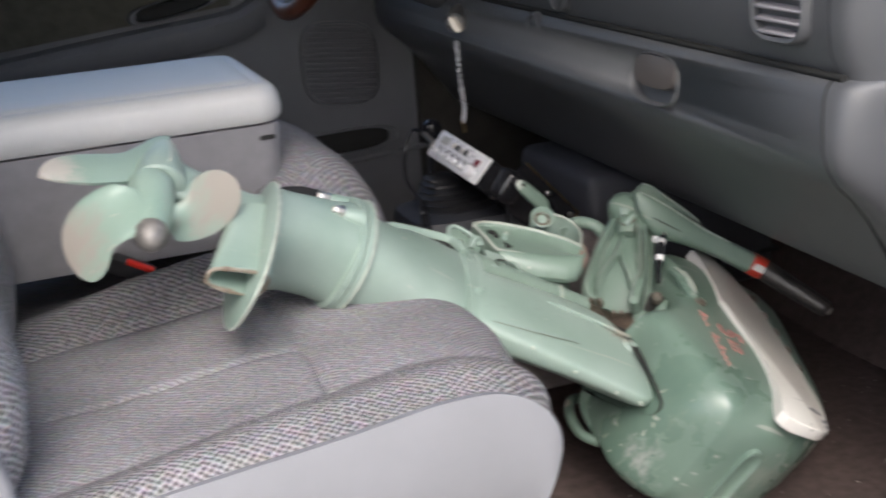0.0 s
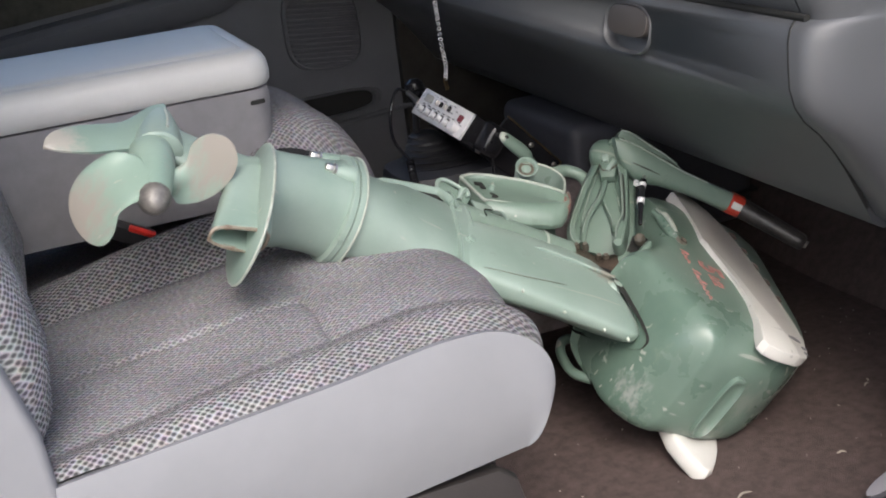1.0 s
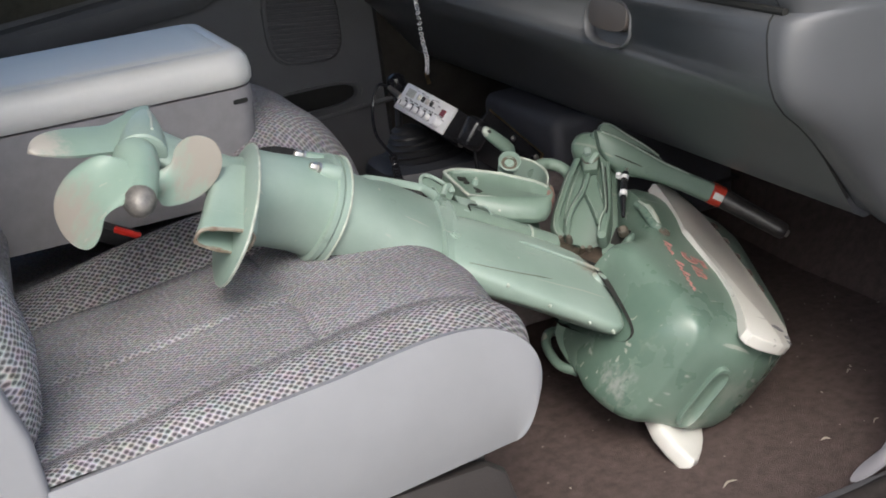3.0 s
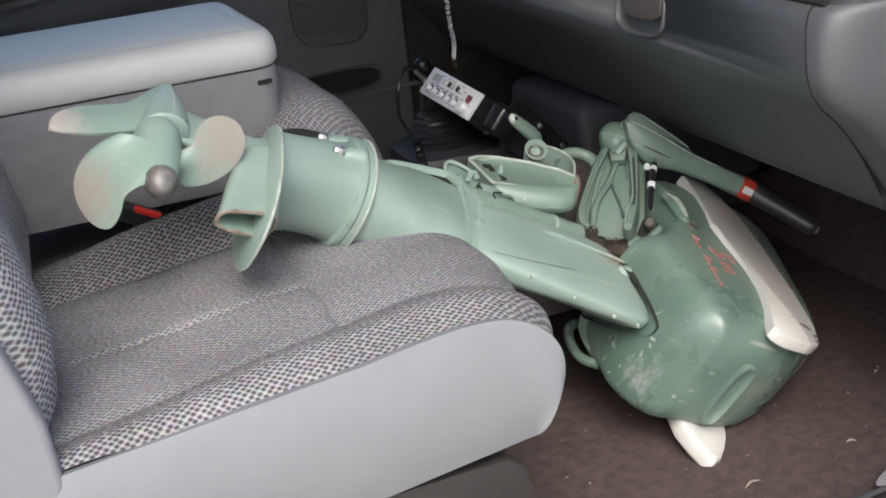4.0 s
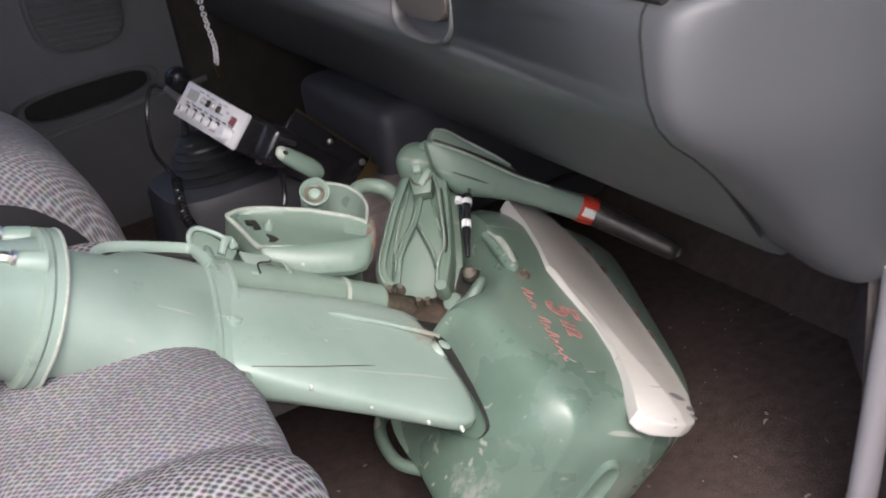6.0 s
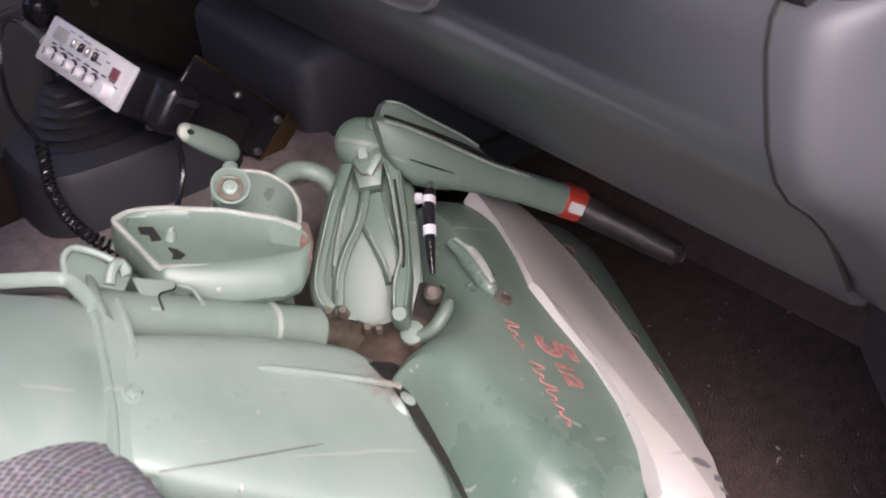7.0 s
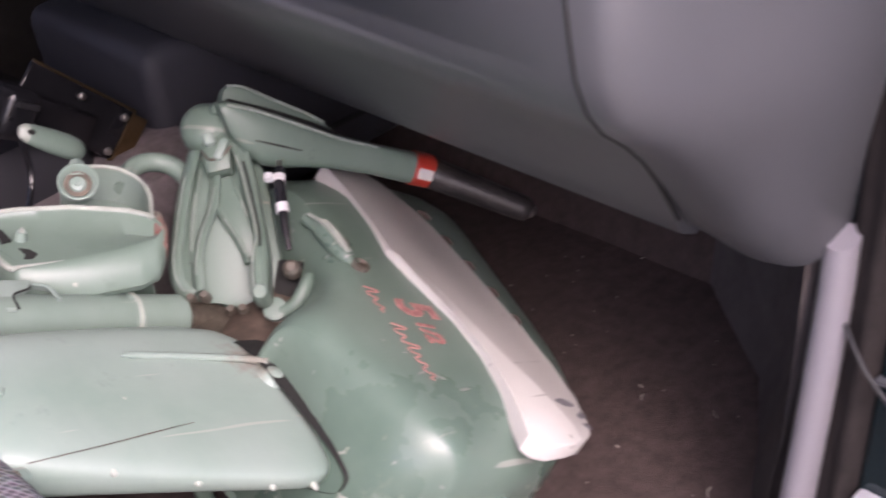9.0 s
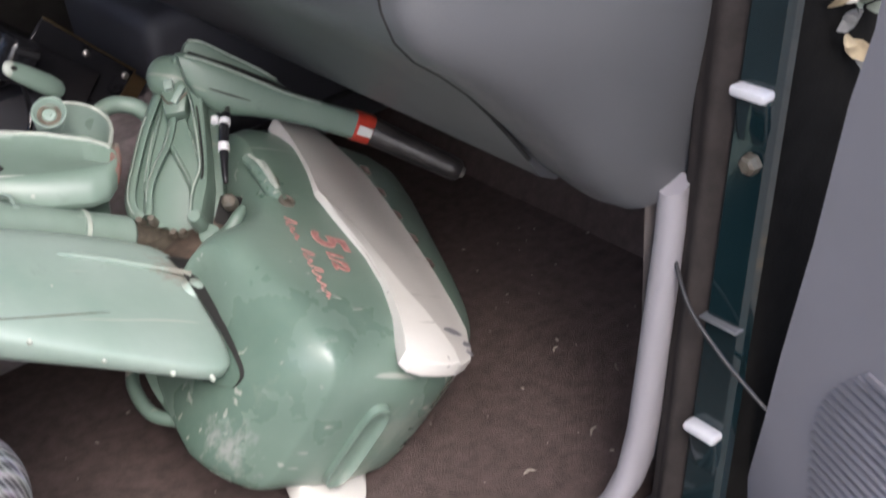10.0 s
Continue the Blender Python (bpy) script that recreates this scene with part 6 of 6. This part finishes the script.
# cowl
COWL = [(0.211, -0.12, 0.026, 0.1, -0.08, -0.02), (0.208, -0.04, 0.016, 0.138, -0.085, 0.02), (0.198, 0.1, 0.014, 0.155, -0.087, 0.05), (0.191, 0.21, 0.012, 0.166, -0.0885, 0.067), (0.191, 0.26, 0.009, 0.174, -0.0895, 0.0775),
        (0.199, 0.25, 0.003, 0.179, -0.09, 0.0835), (0.216, 0.17, -0.005, 0.182, -0.09, 0.0866), (0.239, 0.06, -0.016, 0.184, -0.09, 0.0882), (0.2595, 0.02, -0.034, 0.185, -0.0905, 0.0892), (0.2725, -0.04, -0.072, 0.186, -0.0905, 0.0898),
        (0.287, 0.0, -0.165, 0.187, -0.091, 0.0908), (0.31, 0.0, -0.178, 0.188, -0.091, 0.0925), (0.35, -0.02, -0.182, 0.184, -0.089, 0.094), (0.385, -0.06, -0.179, 0.178, -0.084, 0.0938), (0.41, -0.1, -0.174, 0.168, -0.076, 0.093),
        (0.435, -0.14, -0.166, 0.154, -0.064, 0.0905), (0.457, -0.17, -0.155, 0.134, -0.05, 0.084), (0.474, -0.19, -0.138, 0.108, -0.034, 0.072), (0.485, -0.2, -0.112, 0.076, -0.016, 0.055), (0.49, -0.2, -0.078, 0.04, 0.002, 0.034)]
cowl = part("cowl", loft([ring_u(u, a0, a1, s0, s1, n=96, power=5.0, rake=rk) for u, rk, a0, a1, s0, s1 in COWL]), GREEN_COWL, motor, "dark green motor cowl, chipped and scuffed")
part("engine_bay", loft([ring_u(u, a0, a1, s0, s1, n=28, power=4) for u, a0, a1, s0, s1 in ((0.200, -0.045, 0.010, -0.07, -0.002), (0.215, -0.060, 0.012, -0.08, 0.010), (0.245, -0.085, 0.010, -0.085, 0.026), (0.280, -0.11, 0.0, -0.085, 0.040))]), OILY, motor, "oily engine bay under the cowl")
part("powerhead", loft([ring_u(u, a0, a1, s0, s1, n=24, power=3) for u, a0, a1, s0, s1 in ((0.185, -0.10, -0.01, -0.08, -0.012), (0.22, -0.12, 0.0, -0.09, 0.0), (0.275, -0.13, 0.0, -0.09, 0.01))]), GREASE, motor, "greasy cast engine block")
# white side trim: a worn outer plate and a raised inner strip that ends in a blunt tail
TRIM_OUT = [(0.331, -0.158), (0.339, -0.119), (0.333, -0.075), (0.323, -0.037), (0.327, 0.0), (0.335, 0.05), (0.333, 0.09), (0.324, 0.13), (0.313, 0.16), (0.305, 0.178), (0.309, 0.187), (0.322, 0.192), (0.345, 0.192), (0.364, 0.190), (0.379, 0.183), (0.388, 0.170), (0.398, 0.145), (0.407, 0.105), (0.413, 0.06), (0.416, 0.01), (0.416, -0.04), (0.414, -0.08), (0.407, -0.112), (0.394, -0.140), (0.375, -0.160), (0.350, -0.168)]
STRIP = [(0.3225, -0.038), (0.3265, 0.0), (0.3345, 0.05), (0.3325, 0.09), (0.3235, 0.13), (0.3125, 0.16), (0.3045, 0.178), (0.3085, 0.1875), (0.322, 0.1925), (0.345, 0.1925), (0.360, 0.1905), (0.361, 0.175), (0.360, 0.155), (0.357, 0.125), (0.350, 0.095), (0.346, 0.06), (0.341, 0.02), (0.334, -0.015)]


def trim_height(u, a):
    """The cowl's side surface under the trim."""
    return 0.0942 - 0.003 * max(0.0, (u - 0.37) / 0.04) ** 2 - 0.0015 * max(0.0, (a - 0.15) / 0.04) ** 2


def trim_plate(outline, rise, low, bevel):
    bm = bmesh.new()
    top = [bm.verts.new((u, a, trim_height(u, a) + rise)) for u, a in outline]
    bot = [bm.verts.new((u, a, low)) for u, a in outline]
    n = len(top)
    bm.faces.new(top), bm.faces.new(bot)
    for i in range(n):
        bm.faces.new((top[i], top[(i + 1) % n], bot[(i + 1) % n], bot[i]))
    bmesh.ops.bevel(bm, geom=[e for e in bm.edges if e.verts[0] in top and e.verts[1] in top], offset=bevel, segments=2, profile=0.5, affect="EDGES")
    return bm


trim = part("side_trim", trim_plate(TRIM_OUT, 0.0035, 0.083, 0.0025), GREY_TRIM, cowl, "worn greyish white trim with a blunt tail")
part("raised_strip", trim_plate(STRIP, 0.0062, 0.085, 0.0022), WHITE_TRIM, trim, "brighter raised cream strip")
for u, a, l, w, r in ((0.377, 0.150, 0.016, 0.007, 25), (0.384, 0.165, 0.008, 0.006, -10), (0.381, 0.176, 0.007, 0.004, 60),):
    part("bare_patch", slab([(l * px, w * (py + 0.3 * px * px)) for px, py in oval(0, 0, 0.6, 0.6, 9, 1.6)], 0, 0.0006), material("bare_grey_primer", (0.17, 0.165, 0.175), 0.5, vary=0.3, scale=200), trim, m=pose(u, a, trim_height(u, a) + 0.0032, 0, 0, r))
fin = [(0.292, 0.145), (0.288, 0.185), (0.297, 0.212), (0.308, 0.231), (0.317, 0.237), (0.328, 0.231), (0.341, 0.212), (0.356, 0.190), (0.372, 0.165), (0.372, 0.145)]
part("tail_fin", slab(fin, -0.092, -0.068, 0.006, seg=3), WHITE_TRIM, cowl, "cream white tail fin")
# louvres beside the trim
for i, a in enumerate((-0.098, -0.062, -0.026, 0.010, 0.046)):
    lv = part("louvre", slab([(-0.004, -0.007), (0.002, -0.007), (0.0035, 0.0), (0.001, 0.007), (-0.004, 0.007)], -0.002, 0.002, 0.001), OILY, cowl, "dark louvre nick", m=pose(0.4205 - 0.05 * max(0.0, a), a, 0.0915 - 0.012 * max(0.0, a - 0.02), 0, 8, -6))
    part("lip", tube([(-0.004, -0.007, 0.001), (0.0, 0.0, 0.003), (0.001, 0.007, 0.002)], [0.0008, 0.0016, 0.0008], 6), material("louvre_lip_primer", (0.11, 0.08, 0.07), 0.6, vary=0.3, scale=150), lv)
# finger groove on the aft face
gro = part("finger_groove", loft([[(0.308 + 0.0125 * c * k, 0.1905 + d, -0.006 + (0.0345 * s_ + 0.0125 * math.copysign(1, s_) * 1.0) * k) for c, s_ in [(math.copysign(abs(math.cos(t)) ** 0.75, math.cos(t)), math.copysign(abs(math.sin(t)) ** 0.6, math.sin(t))) for t in [2 * math.pi * i / 32 for i in range(32)]]] for d, k in ((-0.006, 1.08), (0.0025, 1.05), (0.0032, 0.98), (-0.0005, 0.86), (-0.0025, 0.6))]), GREEN_COWL, cowl)
# latch on the side
latch = part("latch", tube(smooth_path([(0.2715, -0.090, 0.0875), (0.2755, -0.066, 0.0900), (0.2775, -0.045, 0.0895), (0.2830, -0.026, 0.0880)], 5), [0.0045] * 4 + [0.0075] * 9 + [0.006] * 3, 12), GREEN_COWL, cowl, "small latch in worn green paint")
part("lever", tube(smooth_path([(0.2715, -0.088, 0.0935), (0.2750, -0.066, 0.0985), (0.2765, -0.046, 0.0975), (0.2790, -0.036, 0.0950)], 5), [0.0016] * 4 + [0.0036] * 8 + [0.0028] * 4, 8), RIM_EDGE, latch, "worn bare latch lever")
part("hook", tube([(0.2785, -0.058, 0.0955), (0.2810, -0.047, 0.0975), (0.2815, -0.040, 0.0950)], [0.0018, 0.0024, 0.0018], 8), OILY, latch, "dark rusty hook")
part("pivot", loft([[(0.2850 + px, -0.0235 + pa, z) for px, pa in oval(0, 0, r, r, 16)] for z, r in ((0.086, 0.0085), (0.0935, 0.0080), (0.0945, 0.0060), (0.0925, 0.0045))]), RUSTY, latch, "rusty round pivot")
# pen-shaped spark control beside the carrier
pen = part("control_rod", tube([(0.2545, -0.126, 0.110), (0.2490, -0.112, 0.104), (0.2465, -0.098, 0.0965), (0.2440, -0.076, 0.084), (0.2440, -0.062, 0.075)], [0.0046, 0.0050, 0.0050, 0.0036, 0.0024], 12), BLACK_GLOSS, motor, "black control rod with bright rings")
for p, q in (((0.2520, -0.1195, 0.1072), (0.2496, -0.1135, 0.1046)), ((0.2464, -0.0965, 0.0957), (0.2454, -0.0895, 0.0918))):
    part("ring", tube([p, q], 0.0054, 12), SILVER, pen)
part("stem", tube([(0.2545, -0.126, 0.110), (0.2575, -0.133, 0.113)], [0.0026, 0.0022], 8), METAL, pen)
part("side_button", tube([(0.2415, -0.121, 0.107), (0.2400, -0.116, 0.1045)], 0.0038, 8), SILVER, pen)
# carrying loop behind the lower cowl, its shade put into the darker green
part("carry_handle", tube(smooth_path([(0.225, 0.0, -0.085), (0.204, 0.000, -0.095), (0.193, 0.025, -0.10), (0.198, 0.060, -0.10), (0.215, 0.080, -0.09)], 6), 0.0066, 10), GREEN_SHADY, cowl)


def lettering(text, size, m, mat, name, owner, shear=0.25):
    """Raised letters in the built-in font."""
    cu = bpy.data.curves.new(name, "FONT")
    cu.body, cu.size, cu.shear, cu.extrude, cu.offset = text, size, shear, 0.0004, size * 0.030
    tmp = bpy.data.objects.new(name, cu)
    scene.collection.objects.link(tmp)
    me = bpy.data.meshes.new_from_object(tmp.evaluated_get(bpy.context.evaluated_depsgraph_get()))
    bpy.data.objects.remove(tmp)
    me.materials.append(mat)
    ob = new(name, me)
    ob.parent = owner
    ob.matrix_basis = m
    return ob


RED_LETTER = material("faded_red_letter_paint", (0.40, 0.185, 0.17), 0.5, vary=0.4, scale=140)
FACE = frame_of((0.280, 0.0, 0.0912), (-0.06, 0.998, 0.0), (0.993, 0.06, 0.070))
lettering("5", 0.044, FACE @ pose(0.016, 0.012, -0.0002), RED_LETTER, "numeral", cowl, 0.30)
lettering("1/2", 0.021, FACE @ pose(0.043, 0.016, -0.0002), RED_LETTER, "fraction", cowl, 0.30)
# maker's script: slanted strokes joined by a thin line, in two groups
for first, count in ((0.002, 3), (0.046, 6)):
    path = []
    for k in range(count):
        x = first + 0.0108 * k
        tall = 0.0100 if k == 0 or (count == 6 and k == 2) else 0.0046
        lean = 0.35 * tall
        path += [(x, -0.010, 0), (x + lean + 0.0020, -0.010 + tall, 0), (x + lean + 0.0046, -0.0105 + tall, 0), (x + 0.0062, -0.0098, 0)]
    part("script_stroke", tube(smooth_path(path + [(path[-1][0] + 0.004, -0.0085, 0)], 4), 0.00068, 6), RED_LETTER, cowl, m=FACE @ pose(0, 0, -0.0006))

# scuffs rubbed through the cowl's paint
random.seed(11)
SCUFF = material("pale_scuff", (0.36, 0.37, 0.33), 0.6, vary=0.3, scale=160, second=(0.12, 0.17, 0.14))
for u, a, l, w, r in ((0.258, 0.075, 0.012, 0.003, 20), (0.266, 0.082, 0.010, 0.003, 10), (0.262, 0.098, 0.014, 0.003, -15), (0.275, 0.105, 0.010, 0.004, 30), (0.249, 0.06, 0.006, 0.003, 60), (0.290, 0.12, 0.012, 0.003, 0)):
    part("scuff", slab([(l * px, w * (py + 0.4 * px * px)) for px, py in oval(0, 0, 0.5, 0.5, 9, 1.5)], 0, 0.0005), SCUFF, cowl, m=pose(u, a, 0.0885 + 0.06 * (u - 0.258), 0, -4, r))
